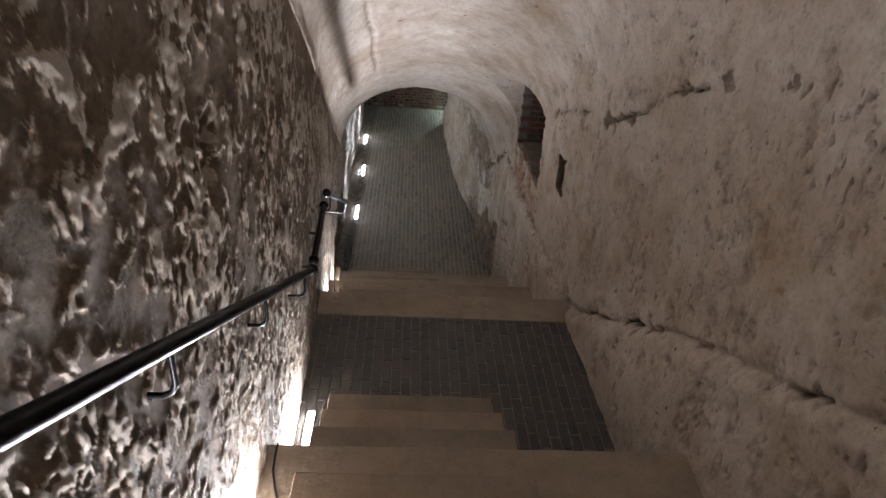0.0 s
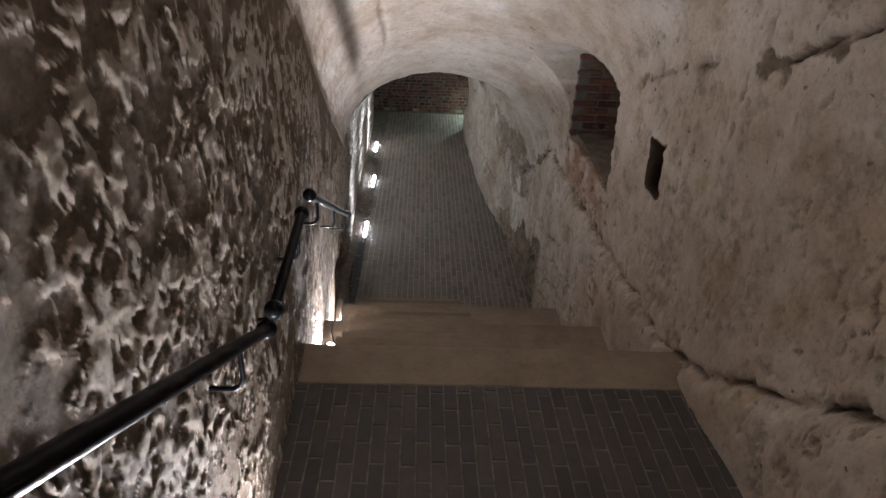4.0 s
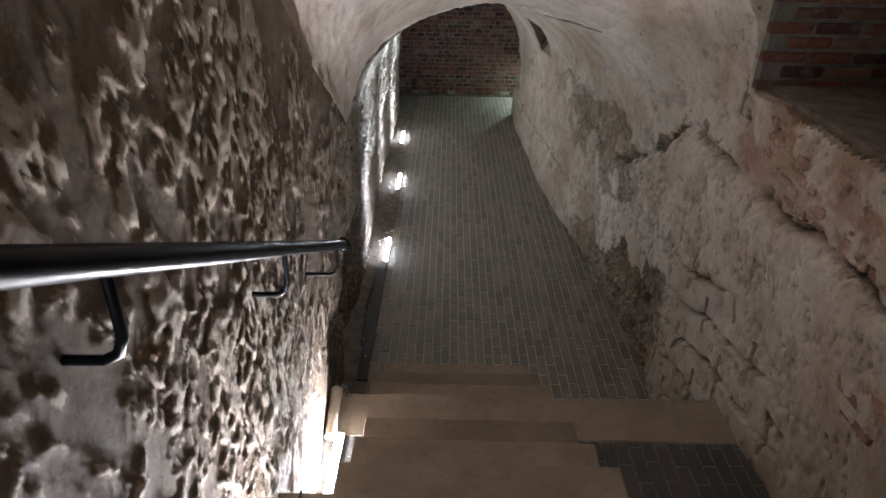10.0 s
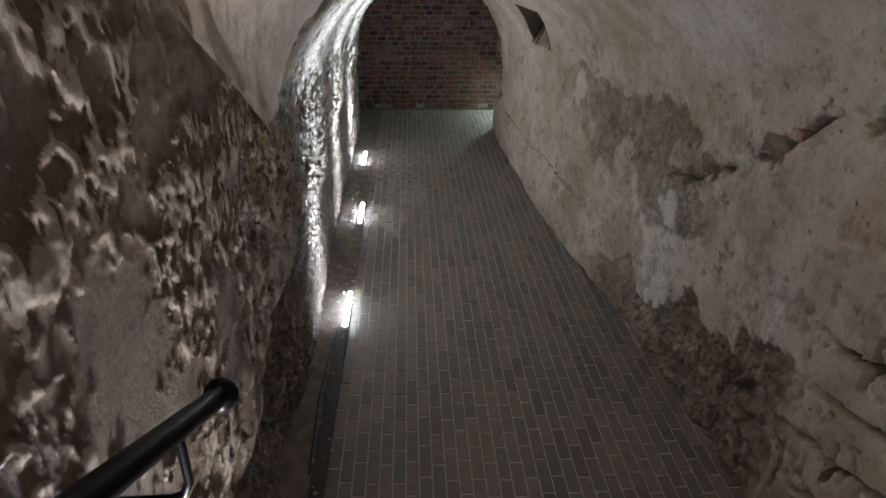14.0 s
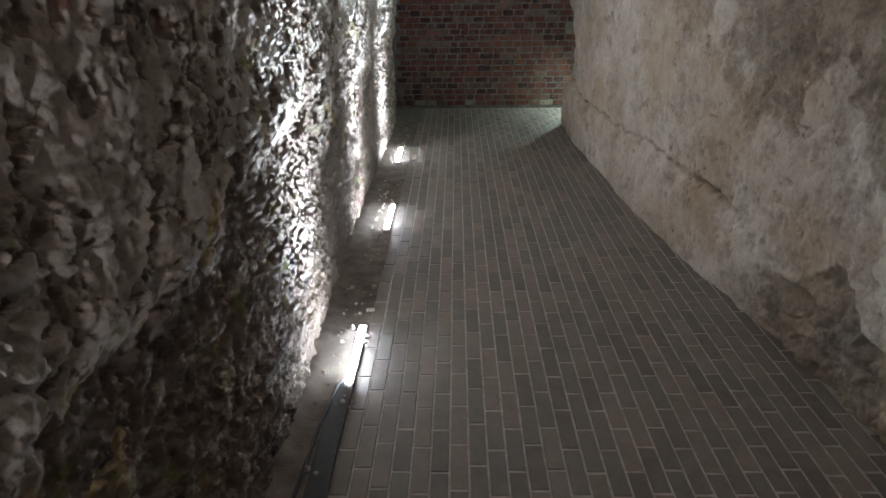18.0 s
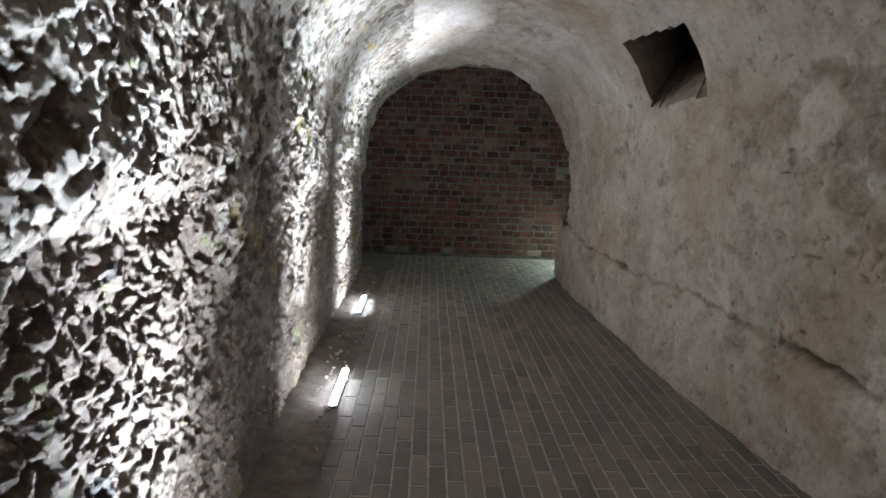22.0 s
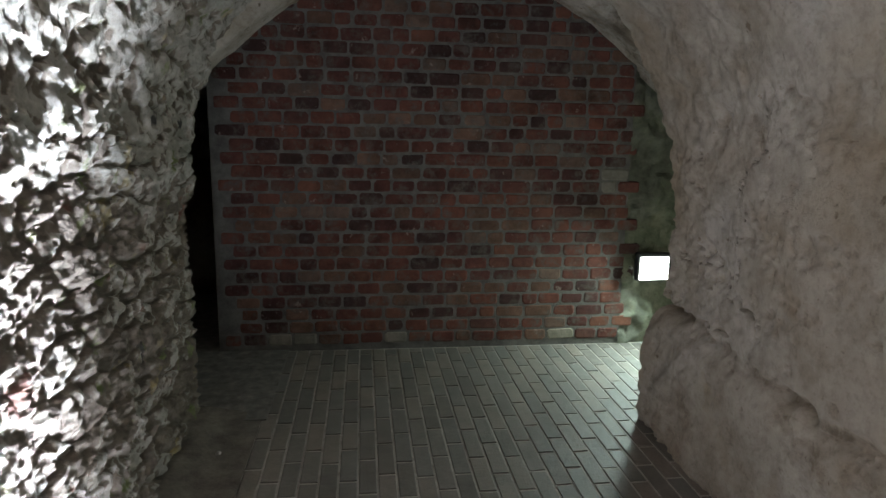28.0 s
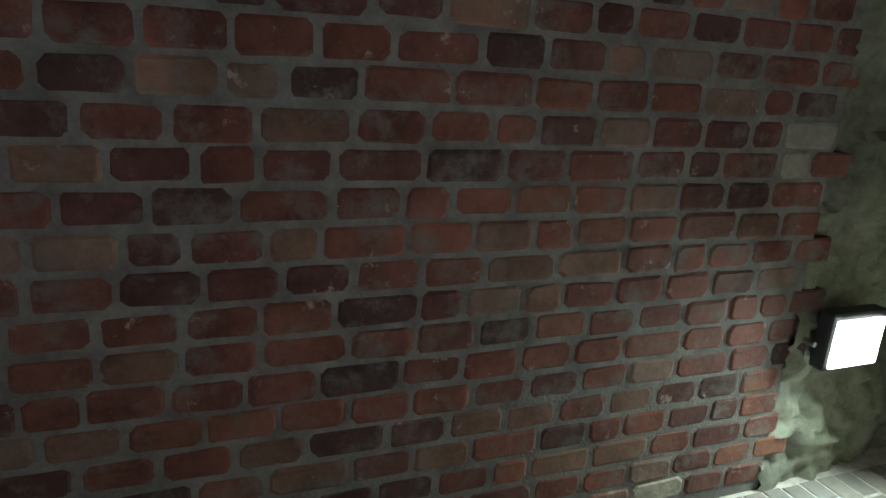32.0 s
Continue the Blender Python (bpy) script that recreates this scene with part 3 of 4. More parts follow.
A = np.linspace(0.84, math.pi + 0.03, 130)
Yr = Yr[::2]
Yv = np.repeat(Yr[:, None], len(A), 1)
arc = A[None] * half(Yr)[:, None]
inner = ramp(Yv, 12.0, 12.6)
rel = 0.04 * fbm(Yv * 1.3, arc * 1.3, 51, 3) + 0.012 * fbm(Yv * 9, arc * 9, 52, 4, 0.6) + inner * 0.03 * fbm(Yv * 12, arc * 12, 53, 4, 0.65)
rel = rel - 0.03 * (1 - ramp(A, 0.84, 0.95))[None] - 0.05 * inner * ramp(A, math.pi - 1.0, math.pi - 0.85)[None]
groove = np.exp(-((arc - 2.62 - 0.05 * fbm(Yv * 2, Yv * 0, 56, 2)) / 0.03) ** 2) * ramp(Yv, 8.3, 8.6) * (1 - ramp(Yv, 10.6, 10.9))
rel = rel - 0.03 * groove
Xv = centre(Yr)[:, None] + np.cos(A)[None] * (half(Yr)[:, None] - rel)
Zv = spring(Yr)[:, None] + np.sin(A)[None] * (rise(Yr)[:, None] - rel)
gone = opening(Yv, Zv) * (Xv > centre(Yr)[:, None])
Xv = np.where(gone > 0, x_right(Yr)[:, None] + gone, Xv)
patch = ramp(fbm(Yv * 1.6, arc * 1.6, 55, 4), 0.3, 0.42) * (0.25 + 0.35 * inner) + 0.5 * groove
skew_y, skew_z = skew(Yv)
P = np.stack([Xv, Yv + gone * skew_y, Zv + gone * skew_z], 2)
structure("ceiling", shell("ceiling", P, np.where(gone > 0, 0.5, patch), M_VAULT, ((0.5, 0, 0.9), (-0.5, 0, 0.9)), False, np.zeros(Yv.shape)), "whitewashed barrel vault following the stairs", "vault")


# ---- end chamber ----
def flip_sign(flip):
    return -1 if flip else 1


def rough_sheet(name, corner, du, dv, n, m, seed, mat, back, bare_level=0.3, amp=0.03, label="", category="wall", flip=False, stones=0.0):
    u, v = np.meshgrid(np.linspace(0, 1, n), np.linspace(0, 1, m), indexing="ij")
    du, dv = np.array(du, float), np.array(dv, float)
    nrm = np.cross(du, dv)
    nrm /= np.linalg.norm(nrm)
    s, t = u * np.linalg.norm(du), v * np.linalg.norm(dv)
    rel = amp * (1.6 * fbm(s * 2, t * 2, seed, 3) + fbm(s * 9, t * 9, seed + 3, 4, 0.6))
    if stones:
        d1, d2, w = cells(s * 12 + 0.3 * fbm(s * 6, t * 6, seed + 4, 3), t * 16, seed + 5)
        rel = rel + stones * (ramp(d2 - d1, 0.03, 0.3) + w - 1) * flip_sign(flip)
    P = np.array(corner)[None, None] + u[..., None] * du + v[..., None] * dv + rel[..., None] * nrm
    bare = np.clip(bare_level + 1.2 * fbm(s * 3, t * 3, seed + 7, 3), 0, 1)
    return structure(name, shell(name, P, bare, mat, (back, back), flip), label, category)


rough_sheet("wall_end_stone", (0.47, 19.53, -0.1), (2.8, 0.25, 0), (0, 0, 2.7), 120, 110, 61, M_GREEN, (0, 0.4, 0), 0.4, 0.04, "damp greenish-grey rubble wall", stones=0.022)
rough_sheet("wall_recess", (-2.9, 20.95, -0.1), (1.1, 0, 0), (0, 0, 2.7), 30, 60, 69, M_LEFT, (0, 0.4, 0), 0.6, 0.03, "dark rubble wall at the back of a recess")
rough_sheet("wall_end_left", (-2.75, 18.6, -0.1), (0, 2.5, 0), (0, 0, 2.7), 40, 80, 62, M_LEFT, (-0.4, 0, 0), 0.6, 0.03, "dark rubble side wall")
rough_sheet("wall_pillar", (0.3, 18.455, -0.1), (2.9, 0.02, 0), (0, 0, 2.7), 110, 90, 63, M_RIGHT, (0, -0.4, 0), 0.3, 0.03, "pale plastered pier face", flip=True)
rough_sheet("wall_passage", (3.1, 18.3, -0.1), (0, 1.7, 0), (0, 0, 2.7), 30, 40, 64, M_RIGHT, (0.4, 0, 0), 0.3, 0.03, "plain plaster wall closing the side passage", flip=True)
u, v = np.meshgrid(np.linspace(-2.9, 3.2, 180), np.linspace(18.5, 21.1, 90), indexing="ij")
z = 2.24 - 0.38 * np.clip((u + 0.7) ** 2, 0, 1.9) + 0.13 * ramp(19.3 - v, 0, 0.08) + 0.03 * fbm(u * 6, v * 6, 66, 4)
structure("ceiling_end", shell("ceiling_end", np.stack([u, v, z], 2), np.clip(0.5 + fbm(u * 3, v * 3, 67, 3), 0, 1), M_VAULT, ((0, 0, 0.6), (0, 0, 0.6))),
          "low dim masonry ceiling", "ceiling")
# head wall above the vault's end, and the top end behind the start
bm = box_bm(-2.5, 3.2, 18.42, 18.47, 2.14, 3.2)
me = bpy.data.meshes.new("wall_head")
bm.to_mesh(me)
bm.free()
me.materials.append(M_VAULT)
structure("wall_head", me, "plastered wall over the arch", "wall")
rough_sheet("wall_start", (-1.9, 0.32, 3.0), (3.3, 0, 0), (0, 0, 7.5), 30, 60, 68, M_RIGHT, (0, -0.4, 0), 0.2, 0.02, "plastered wall at the head of the stairs", flip=False)


# ---- floors ----
def slab_mesh(name, x0, x1, y0, y1, z0, z1, mat):
    bm = box_bm(x0, x1, y0, y1, z0, z1)
    me = bpy.data.meshes.new(name)
    bm.to_mesh(me)
    bm.free()
    me.materials.append(mat)
    return me


floor = structure("floor", slab_mesh("floor", -2.9, 3.3, Y_C - 0.2, 19.9, -0.4, -0.0032, M_BED), "corridor floor of clinker set on edge with pale joints", "floor")
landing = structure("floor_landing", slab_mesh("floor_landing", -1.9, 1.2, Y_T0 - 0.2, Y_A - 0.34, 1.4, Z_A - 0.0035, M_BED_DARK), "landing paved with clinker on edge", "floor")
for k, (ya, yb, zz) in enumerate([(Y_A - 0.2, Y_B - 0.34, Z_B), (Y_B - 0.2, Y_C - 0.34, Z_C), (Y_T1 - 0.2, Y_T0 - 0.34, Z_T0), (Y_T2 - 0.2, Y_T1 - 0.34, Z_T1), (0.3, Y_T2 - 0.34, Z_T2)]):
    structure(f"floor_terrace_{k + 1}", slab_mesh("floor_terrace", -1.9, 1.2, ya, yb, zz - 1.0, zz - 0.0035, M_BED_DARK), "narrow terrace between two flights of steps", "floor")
# earth strip with the lamps along the corridor wall
u, v = np.meshgrid(np.linspace(-2.0, -1.615, 14), np.arange(10.2, 18.7, 0.03), indexing="ij")
z = 0.005 + 0.006 * fbm(u * 14, v * 14, 71, 3) + 0.03 * ramp(-u, 1.72, 1.9)
structure("dirt_strip", shell("dirt_strip", np.stack([u, v, z], 2), np.zeros(u.shape), M_DIRT, ((0, 0, -0.1), (0, 0, -0.1))), "bare earth strip with crumbs of mortar", "ground strip")

PW, PL, PJ = 0.075, 0.25, 0.009
rng = random.Random(4)


def paver_geometry(w, l, h, warp):
    c = 0.0025
    v = [(-w / 2, -l / 2, -h), (w / 2, -l / 2, -h), (w / 2, l / 2, -h), (-w / 2, l / 2, -h), (-w / 2, -l / 2, -c), (w / 2, -l / 2, -c), (w / 2, l / 2, -c), (-w / 2, l / 2, -c),
         (-w / 2 + c, -l / 2 + c, warp[0]), (w / 2 - c, -l / 2 + c, warp[1]), (w / 2 - c, l / 2 - c, warp[2]), (-w / 2 + c, l / 2 - c, warp[3])]
    f = [(0, 1, 5, 4), (1, 2, 6, 5), (2, 3, 7, 6), (3, 0, 4, 7), (4, 5, 9, 8), (5, 6, 10, 9), (6, 7, 11, 10), (7, 4, 8, 11), (8, 9, 10, 11)]
    return v, f


def lay_pavers(parent, z, x0, x_end, y0, y1, singly, mats):
    """Clinker in columns along y, each shifted by a third or a half; those in 'singly' become parts."""
    kinds = [mesh_from("paver", *paver_geometry(PW - PJ, PL - PJ - 0.004, 0.03, [rng.uniform(-0.0012, 0.0008) for _ in range(4)]), mats[0]) for _ in range(5)]
    verts, faces = [], []
    cols = int((1.2 - x0) / PW)
    for c in range(cols):
        x = x0 + (c + 0.5) * PW
        y = y0 + (0, 0.5, 0.06, 0.55)[c % 4] * PL - PL + rng.uniform(-0.02, 0.02)
        while y < y1:
            a, b = max(y, y0), min(y + PL, y1)
            y += PL
            if b - a < 0.03 or x > x_end((a + b) / 2):
                continue
            dz, tilt = rng.uniform(-0.0006, 0.002), rng.uniform(-0.12, 0.12)
            if singly(x, (a + b) / 2) and b - a > PL - 0.01:
                ob = new("paver", kinds[rng.randrange(5)])
                ob.parent = parent
                ob.matrix_world = pose(x, (a + b) / 2, z + dz, tilt, tilt * 0.8, rng.uniform(-0.5, 0.5))
            else:
                v, f = paver_geometry(PW - PJ, b - a - PJ - 0.004, 0.03, [rng.uniform(-0.0012, 0.0008) for _ in range(4)])
                k = len(verts)
                verts += [(x + p[0], (a + b) / 2 + p[1], z + dz + p[2]) for p in v]
                faces += [[q + k for q in g] for g in f]
    if verts:
        ob = new("paving", mesh_from("paving", verts, faces, mats[1]))
        ob.parent = parent
        tagged(ob, kind="stuff")


# ---- stone steps ----
def stone(name, parent, x0, x1, y0, y1, z0, z1, seed, bevel=0.007):
    bm = bmesh.new()
    nx, ny = max(2, int((x1 - x0) / 0.06)), max(2, int((y1 - y0) / 0.06))
    bmesh.ops.create_cube(bm, size=1)
    bmesh.ops.scale(bm, vec=(x1 - x0, y1 - y0, z1 - z0), verts=bm.verts)
    bmesh.ops.translate(bm, vec=((x0 + x1) / 2, (y0 + y1) / 2, (z0 + z1) / 2), verts=bm.verts)
    bmesh.ops.subdivide_edges(bm, edges=[e for e in bm.edges if abs(e.verts[0].co.x - e.verts[1].co.x) > 0.5 * (x1 - x0)], cuts=nx, use_grid_fill=True)
    for e in bm.verts:
        n = noise.noise(Vector((e.co.x * 4 + seed, e.co.y * 4, e.co.z * 4)))
        e.co.y += 0.008 * n
        e.co.z += 0.005 * noise.noise(Vector((e.co.x * 3, e.co.y * 3 + seed, 0)))
    sharp = [e for e in bm.edges if len(e.link_faces) == 2 and e.calc_face_angle(0) > 0.8]
    bmesh.ops.bevel(bm, geom=sharp, offset=bevel, segments=3, affect="EDGES", profile=0.5)
    return part(name, bm, M_STONE, parent)


def flight(y_nose, z_top, z_low, x0, x1, block_x0, block_x1, fronts, seed):
    """The stone kerb of a terrace and the three block steps before it, the lowest one a little wider towards the wall."""
    kerb = thing("stone_kerb", "worn sandstone kerb slab edging a paved terrace", "step", (0, y_nose, z_top), "terrace kerbs")
    stone("slab", kerb, x0, x1, -0.35, 0.0, z_low - z_top - 0.05, 0.0, seed)
    r, back = (z_top - z_low) / 4, y_nose
    for k, front in enumerate(fronts):
        step = thing("stone_step", "low sandstone block step laid before a terrace kerb", "step", (0, y_nose, z_low), "block steps")
        stone("block", step, block_x0 + 0.006 * k, block_x1 - 0.022 * k, back - y_nose + 0.004, front - y_nose, 0.0, (3 - k) * r, seed + 7 + k)
        back = front
    return r


flight(Y_C, Z_C, 0.0, -1.69, 0.78, -1.49, -0.27, (10.467, 10.82, 11.16), 1)
flight(Y_B, Z_B, Z_C, -1.6, 0.82, -1.43, -0.235, (9.065, 9.39, 9.73), 11)
flight(Y_A, Z_A, Z_B, -1.6, 0.85, -1.365, -0.205, (7.832, 8.14, 8.385), 21)
flight(Y_T0, Z_T0, Z_A, -1.6, 1.0, -1.26, -0.07, (5.4, 5.714, 6.033), 31)
flight(Y_T1, Z_T1, Z_T0, -1.6, 1.0, -1.26, -0.05, (4.15, 4.46, 4.77), 41)
flight(Y_T2, Z_T2, Z_T1, -1.6, 1.0, -1.26, -0.05, (2.85, 3.16, 3.47), 51)


# ---- handrails ----
def tube(name, pts, radius, mat, parent, label="", resolution=3, round_ends=True):
    cu = bpy.data.curves.new(name, "CURVE")
    cu.dimensions, cu.bevel_depth, cu.bevel_resolution, cu.use_fill_caps = "3D", radius, resolution, True
    sp = cu.splines.new("POLY")
    sp.points.add(len(pts) - 1)
    for p, q in zip(sp.points, pts):
        p.co = (*q, 1)
    tmp = bpy.data.objects.new(name, cu)
    me = bpy.data.meshes.new_from_object(tmp)
    bpy.data.objects.remove(tmp)
    bpy.data.curves.remove(cu)
    me.materials.clear()
    me.materials.append(mat)
    me.polygons.foreach_set("use_smooth", np.ones(len(me.polygons), dtype=bool))
    ob = new(name, me)
    ob.parent = parent
    if label:
        tagged(ob, label)
    return ob


def ball(name, at, radius, mat, parent, label=""):
    bm = bmesh.new()
    bmesh.ops.create_uvsphere(bm, u_segments=20, v_segments=12, radius=radius)
    bmesh.ops.translate(bm, vec=at, verts=bm.verts)
    for f in bm.faces:
        f.smooth = True
    return part(name, bm, mat, parent, label)


def handrail(a, b, brackets, group="handrails on the wall"):
    rail = thing("handrail", "black painted steel wall handrail with round end knobs", "handrail", a, group)
    a, b = Vector(a), Vector(b)
    d = b - a
    tube("rail", [(0, 0, 0), tuple(d)], 0.0235, M_IRON, rail)
    ball("end_knob", (0, 0, 0), 0.037, M_IRON, rail)
    ball("end_knob", tuple(d), 0.037, M_IRON, rail)
    for f in brackets:
        p = d * f
        wall = float(x_left(a.y + p.y)) - (a.x + p.x) - 0.06
        pts = [p + Vector((0, 0, -0.01)), p + Vector((0, 0, -0.12)), p + Vector((-0.012, 0, -0.15)), p + Vector((-0.035, 0, -0.163)), p + Vector((wall, 0, -0.165))]
        tube("bracket", [tuple(q) for q in pts], 0.0085, M_IRON, rail)


handrail((-1.36, 6.216, 3.337), (-1.31, 1.0, 6.2), [0.06, 0.25, 0.44, 0.63, 0.82])
handrail((-1.376, 6.395, 3.297), (-1.407, 7.198, 3.303), [0.2, 0.8])
handrail((-1.426, 7.535, 3.246), (-1.523, 9.994, 1.918), [0.12, 0.5, 0.9])


# ---- lamps ----
def led_bar(x, y, z, length, watts, colour, spread, tilt, half_width=0.017, label="recessed white LED bar light in the floor beside the wall"):
    bar = thing("led_bar_light", label, "floor light", (x, y, z), "floor bar lights")
    part("housing", box_bm(-half_width - 0.005, half_width + 0.005, -length / 2 - 0.012, length / 2 + 0.012, -0.05, 0.004, 0.003), M_ALU, bar)
    part("diffuser", box_bm(-half_width, half_width, -length / 2, length / 2, 0.002, 0.012, 0.004), M_LED, bar, "glowing white diffuser")
    area_lamp("led_light", pose(x, y, z + 0.016, 180, -tilt, 0), 2 * half_width, length, watts, colour, spread)


for x, y in ((-1.645, 13.33), (-1.66, 15.24), (-1.733, 17.03)):
    led_bar(x, y, 0.017, 0.5, LED_W, LED_CORRIDOR, 56, 4)
for x, y, z in ((-1.575, 9.47, Z_C), (-1.487, 8.09, Z_B), (-1.372, 5.7, Z_A), (-1.35, 4.43, Z_T0), (-1.345, 3.13, Z_T1), (-1.345, 1.83, Z_T2)):
    led_bar(x, y, z + 0.02, 0.6, LED_W_STAIRS * (1.0 if y > 4.6 else 0.8 if y > 4 else 1.7), LED_STAIRS, 178, 18, 0.022)

roll = thing("stone_roll", "pale rounded stone moulding lying on a kerb beside the wall", "moulding", (-1.638, 9.74, Z_C))
tube("shaft", [(0.012, 0.0, 0.026), (0.004, 0.14, 0.036), (-0.004, 0.28, 0.04), (-0.008, 0.36, 0.042)], 0.034, M_PLASTERED, roll)
ball("end", (-0.008, 0.36, 0.042), 0.035, M_PLASTERED, roll)
tube("wire", [(0.0, 0.37, 0.06), (0.03, 0.385, 0.075), (0.055, 0.38, 0.065), (0.06, 0.36, 0.045), (0.05, 0.33, 0.03)], 0.005, M_CABLE, roll)
for x, y, z in ((-1.455, 8.4, Z_B), (-1.34, 4.76, Z_T0)):
    cord = thing("power_cable", "thin black power cable lying over a kerb to a floor light", "cable", (x, y, z), "lamp cables")
    tube("cable", [(0.004, -0.06, 0.03), (0.0, 0.0, 0.012), (-0.022, 0.06, 0.006), (-0.05, 0.16, 0.006), (-0.056, 0.25, 0.006), (-0.055, 0.335, 0.006), (-0.054, 0.348, -0.03), (-0.05, 0.352, -0.14)], 0.005, M_CABLE, cord)
edging = thing("edging_strip", "dark grey flat edging strip along the wall", "edging", (-1.68, 12.45, 0.0))
part("strip", box_bm(-0.025, 0.06, -1.3, 0.62, -0.01, 0.02, 0.004), M_EDGE, edging)
tube("cable", [(-0.04, -0.85, 0.018), (-0.06, -0.2, 0.022), (-0.04, 0.3, 0.026), (-0.01, 0.62, 0.016), (0.02, 0.68, 0.014)], 0.007, M_CABLE, edging)
# crumbs of mortar on the strip
rc = random.Random(8)
verts, faces = [], []
for k in range(170):
    y = rc.uniform(11.2, 18.3) if k % 2 else rc.choice((13.4, 15.2, 17.0)) + rc.uniform(-0.6, 0.6)
    x, r = float(x_left(y)) + rc.uniform(0.02, 0.2), rc.uniform(0.003, 0.014) * rc.choice((0.6, 1, 1))
    a = rc.uniform(0, 3)
    b = len(verts)
    for sx, sy, sz in ((-1, -1, -0.5), (1, -1, -0.5), (1, 1, -0.5), (-1, 1, -0.5), (-0.7, -0.6, 0.7), (0.6, -0.7, 0.6), (0.7, 0.6, 0.8), (-0.6, 0.6, 0.6)):
        px, py = r * sx * rc.uniform(0.7, 1.2), r * sy * rc.uniform(0.7, 1.2)
        verts.append((x + px * math.cos(a) - py * math.sin(a), y + px * math.sin(a) + py * math.cos(a), 0.012 + r * (sz + 0.5)))
    faces += [[b + q for q in f] for f in ((0, 3, 2, 1), (4, 5, 6, 7), (0, 1, 5, 4), (1, 2, 6, 5), (2, 3, 7, 6), (3, 0, 4, 7))]
tagged(new("mortar_crumbs", mesh_from("mortar_crumbs", verts, faces, M_BED)), "pale crumbs of mortar on the dirt strip", "rubble", kind="stuff")

flood = thing("floodlight", "small grey LED floodlight glowing white on the stone wall", "floodlight", (0.655, 19.46, 0.518))
part("casing", box_bm(-0.108, 0.108, 0.0, 0.05, -0.1, 0.078, 0.01), M_CASE, flood)
part("glass", box_bm(-0.092, 0.092, -0.008, 0.004, -0.088, 0.055, 0.004), M_FLOOD, flood, "glowing white front glass")
tube("bracket", [(-0.135, 0.02, -0.02), (-0.135, 0.09, -0.02), (0.135, 0.09, -0.02), (0.135, 0.02, -0.02)], 0.008, M_ALU, flood)
area_lamp("flood_light", look((0.655, 19.44, 0.498), (0.33, 18.99, 0.26)), 0.18, 0.14, FLOOD_W, (0.76, 1.0, 0.93), 178)


# ---- brick end wall ----
end_wall = structure("wall_end", slab_mesh("wall_end", -2.0, 0.48, 19.526, 19.95, -0.1, 2.6, M_MORTAR), "old red brick end wall with grey mortar", "wall")
BH, BW, BJ = 0.0775, 0.147, 0.012


def brick_geometry(w, h, d, seed):
    """A worn brick with its corners knocked off: back, rim and face are rings of eight points."""
    r = random.Random(seed)
    cut = [r.uniform(0.006, 0.016) for _ in range(4)]
    v = []
    for depth, inset, jitter in ((d, 0.0, 0.0), (0.004, 0.0, 0.0025), (0.0, 0.007, 0.002)):
        for (sx, sz), c in zip(((-1, -1), (1, -1), (1, 1), (-1, 1)), cut):
            x, z = sx * (w / 2 - inset), sz * (h / 2 - inset)
            pair = [(x - sx * c, z), (x, z - sz * c)]
            for px, pz in pair if sx * sz < 0 else pair[::-1]:
                v.append((px + r.uniform(-jitter, jitter), depth + r.uniform(-jitter, jitter) * 0.4, pz + r.uniform(-jitter, jitter)))
    f = [tuple(range(16, 24))]
    for ring in (0, 8):
        f += [(ring + k, ring + (k + 1) % 8, ring + 8 + (k + 1) % 8, ring + 8 + k) for k in range(8)]
    return v, f


brick_kinds = [mesh_from("brick", *brick_geometry(BW - BJ, BH - BJ + 0.002, 0.05, s), M_BRICK) for s in range(8)]
verts, faces = [], []
rb = random.Random(12)
single = 0
for row in range(33):
    zz = 0.03 + (row + 0.5) * BH
    x = -1.97 + (0.5 * BW if row % 2 else 0) + rb.uniform(-0.015, 0.015)
    while x < 0.44:
        w = BW * rb.choice((1, 1, 1, 1, 1.0, 0.72, 1.25))
        xx = x + w / 2
        x += w
        dy, dz = rb.uniform(-0.004, 0.002), rb.uniform(-0.003, 0.003)
        if xx > -1.88 and ((row == 0 and rb.random() < 0.35) or (row in (12, 13) and 0.27 < xx < 0.45)):
            ob = new("pale_brick", mesh_from("pale_brick", *brick_geometry(w - BJ, BH - BJ + 0.002, 0.05, rb.random()), M_PALE))
            ob.parent = end_wall
            ob.matrix_world = pose(xx, 19.522 + dy * 0.6, zz + dz, 0, rb.uniform(-2, 2), 0)
            continue
        if abs(w - BW) < 1e-6 and 0.2 < zz < 2.2 and -1.9 < xx < 0.4 and single < 300:
            single += 1
            ob = new("brick", brick_kinds[rb.randrange(8)])
            ob.parent = end_wall
            ob.matrix_world = pose(xx, 19.5235 + dy * 0.6, zz + dz, 0, rb.uniform(-1, 1), rb.uniform(-0.6, 0.6))
        elif zz < 2.4 and xx > -1.92:
            v, f = brick_geometry(w - BJ, BH - BJ + 0.002, 0.05, rb.random())
            k = len(verts)
            verts += [(xx + p[0], 19.5235 + dy * 0.6 + p[1], zz + dz + p[2]) for p in v]
            faces += [[q + k for q in g] for g in f]
ob = new("brickwork", mesh_from("brickwork", verts, faces, M_BRICK_ALL))
ob.parent = end_wall
tagged(ob, kind="stuff")

# sill slab in the same dark brown colours as the strip along the corridor
structure("niche_sill", slab_mesh("niche_sill", 0.76, 1.6, 9.2, 10.66, 2.4, 2.6, M_DIRT), "dark stone sill of a deep niche", "sill")
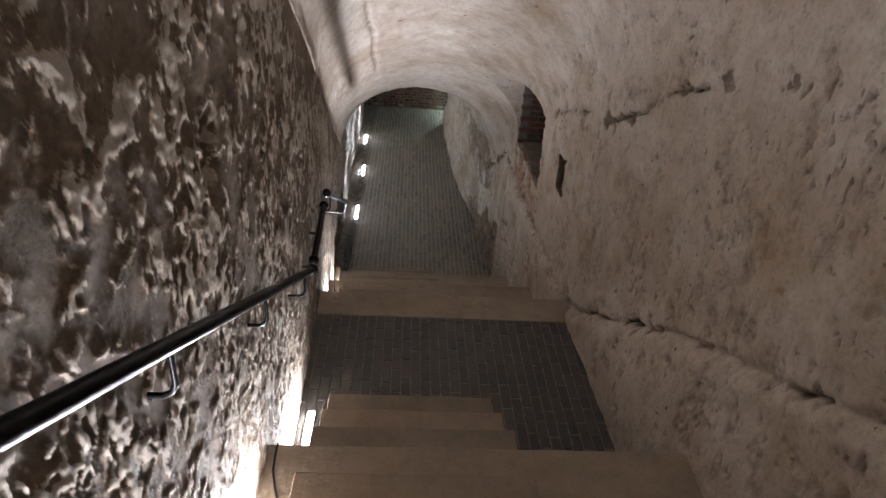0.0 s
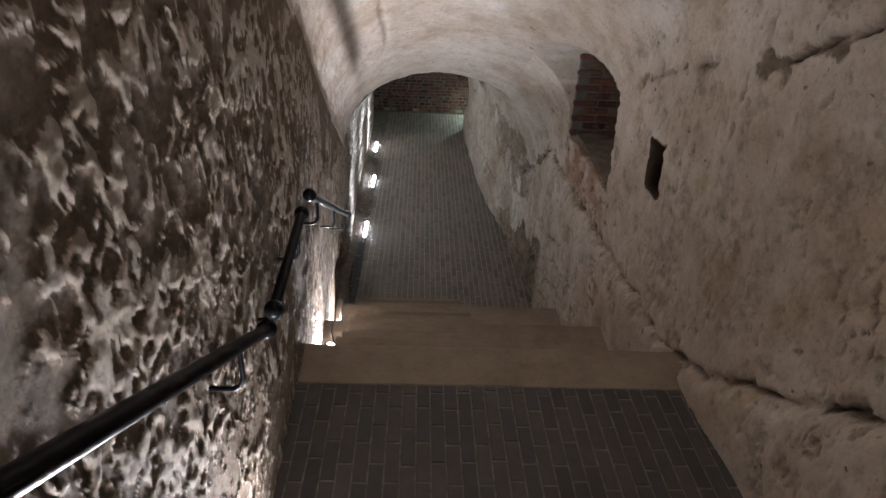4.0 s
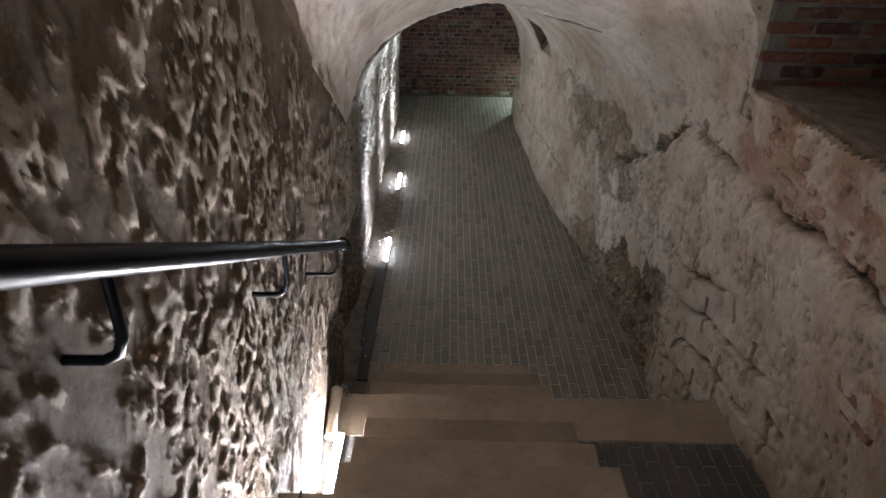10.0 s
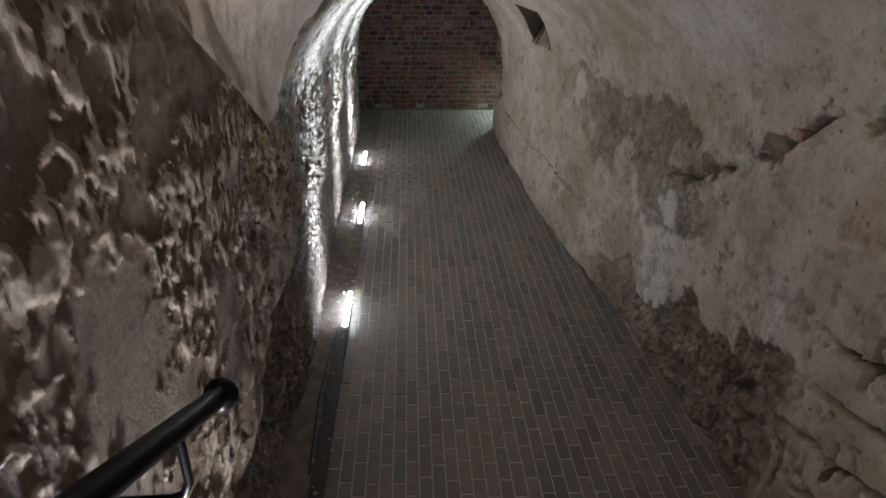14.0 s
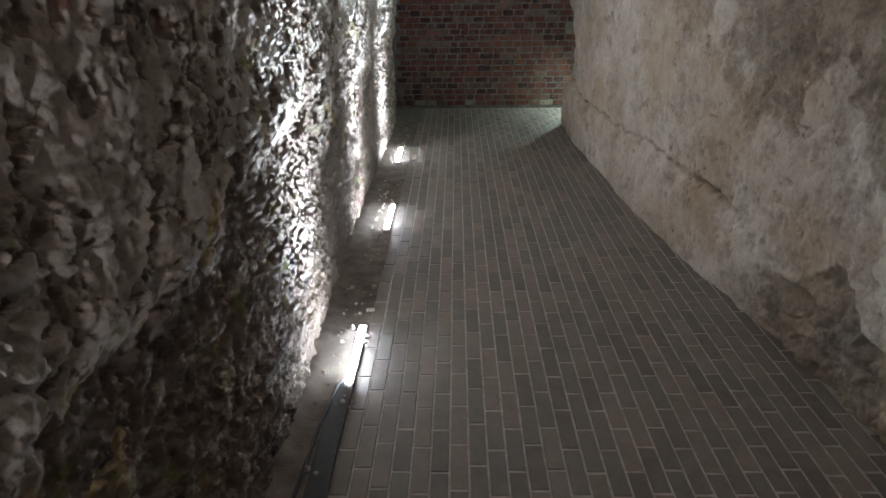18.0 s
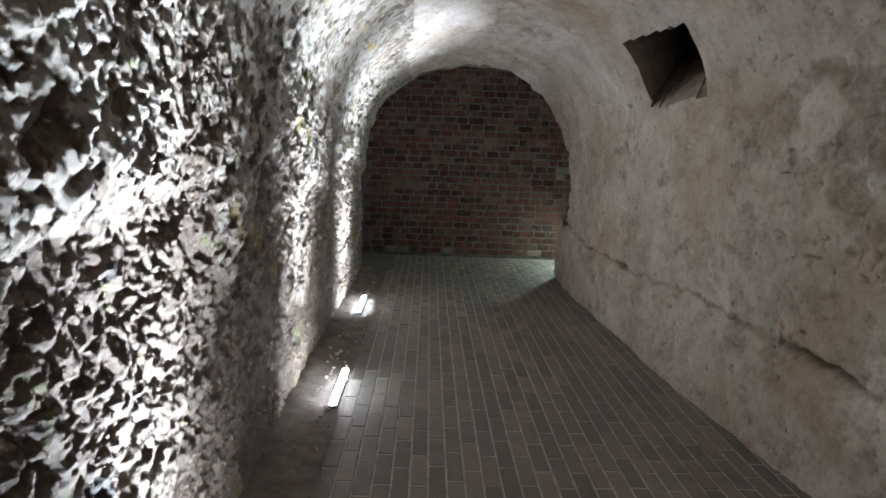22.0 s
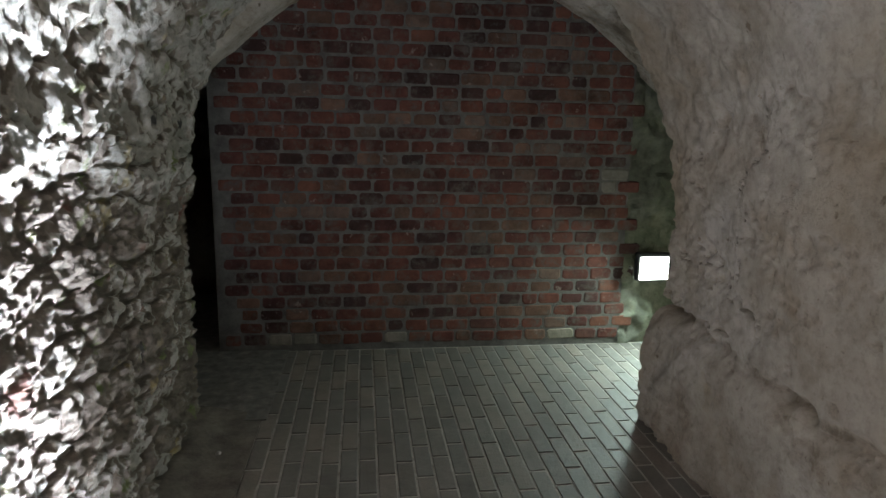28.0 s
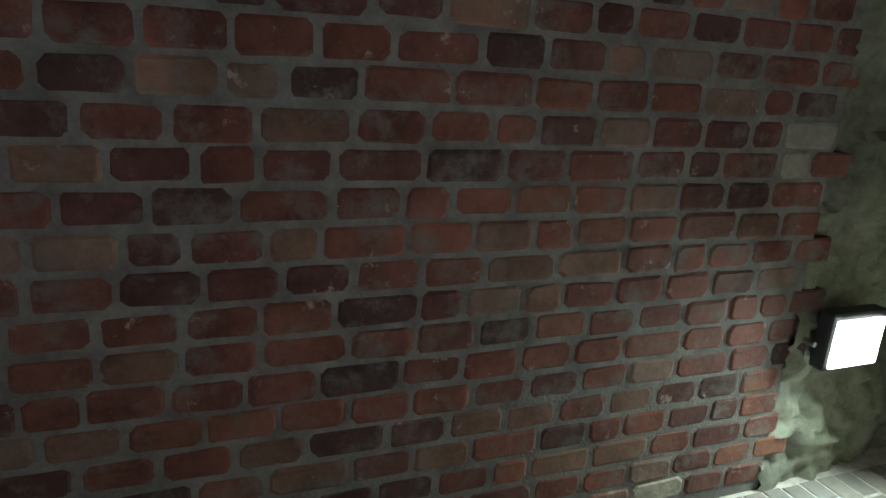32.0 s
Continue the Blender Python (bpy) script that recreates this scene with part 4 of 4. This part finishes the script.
# brick jamb of the niche, and bare bricks below it
jamb = structure("niche_jamb", slab_mesh("niche_jamb", 0.7, 1.6, 10.668, 10.8, 2.4, 3.65, M_MORTAR), "old brick side of a deep wall niche", "niche")
nb = [mesh_from("brick", *brick_geometry(0.23, 0.056, 0.04, 40 + s), M_BRICK) for s in range(5)]
for row in range(14):
    x = 0.8 + (0.12 if row % 2 else 0.0)
    while x < 1.55:
        ob = new("brick", nb[rb.randrange(5)])
        ob.parent = jamb
        ob.matrix_world = pose(x, 10.658 + rb.uniform(-0.004, 0.003), 2.6 + row * 0.076, 0, rb.uniform(-1, 1), 0)
        x += 0.247
rose = [mesh_from("brick", *brick_geometry(0.215, 0.055, 0.05, 60 + s), M_ROSE) for s in range(5)]


def bare_brick(y, z):
    rel = right_relief(np.array([[y]]), np.array([[z]]))[0]
    ob = new("brick", rose[rb.randrange(5)])
    ob.parent = wall_right
    ob.matrix_world = pose(float(x_right(y) - rel[0, 0]) + 0.002 + rb.uniform(-0.004, 0.003), y, z, rb.uniform(-2, 2), rb.uniform(-2, 2), -90 + rb.uniform(-2, 2))


for row in range(6):
    y = 9.15 + (0.115 if row % 2 else 0.0) + rb.uniform(-0.02, 0.02)
    while y < 10.45:
        if rb.random() < 0.7 - 0.12 * abs(row - 3) and 2.1 + row * 0.075 > 2.14:
            bare_brick(y, 2.1 + row * 0.075)
        y += 0.235
for y, z in ((9.1, 1.62), (9.22, 1.7), (9.05, 1.78), (9.18, 1.86), (12.02, 1.05), (12.12, 1.13), (12.05, 1.21), (11.75, 1.95), (11.6, 2.02)):
    bare_brick(y, z)
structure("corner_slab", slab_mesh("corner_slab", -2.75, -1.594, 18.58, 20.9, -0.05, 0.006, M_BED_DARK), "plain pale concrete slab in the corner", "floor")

# ---- paving, last ----
edge = lambda y: float(x_right(y)) + 0.05 if y < 18.4 else 3.0
lay_pavers(floor, 0.0, -1.62, edge, Y_C + 0.02, 19.515, lambda x, y: 12.0 < y < 14.45 and -1.5 < x < 0.6, (M_PAVER, M_PAVER_ALL))
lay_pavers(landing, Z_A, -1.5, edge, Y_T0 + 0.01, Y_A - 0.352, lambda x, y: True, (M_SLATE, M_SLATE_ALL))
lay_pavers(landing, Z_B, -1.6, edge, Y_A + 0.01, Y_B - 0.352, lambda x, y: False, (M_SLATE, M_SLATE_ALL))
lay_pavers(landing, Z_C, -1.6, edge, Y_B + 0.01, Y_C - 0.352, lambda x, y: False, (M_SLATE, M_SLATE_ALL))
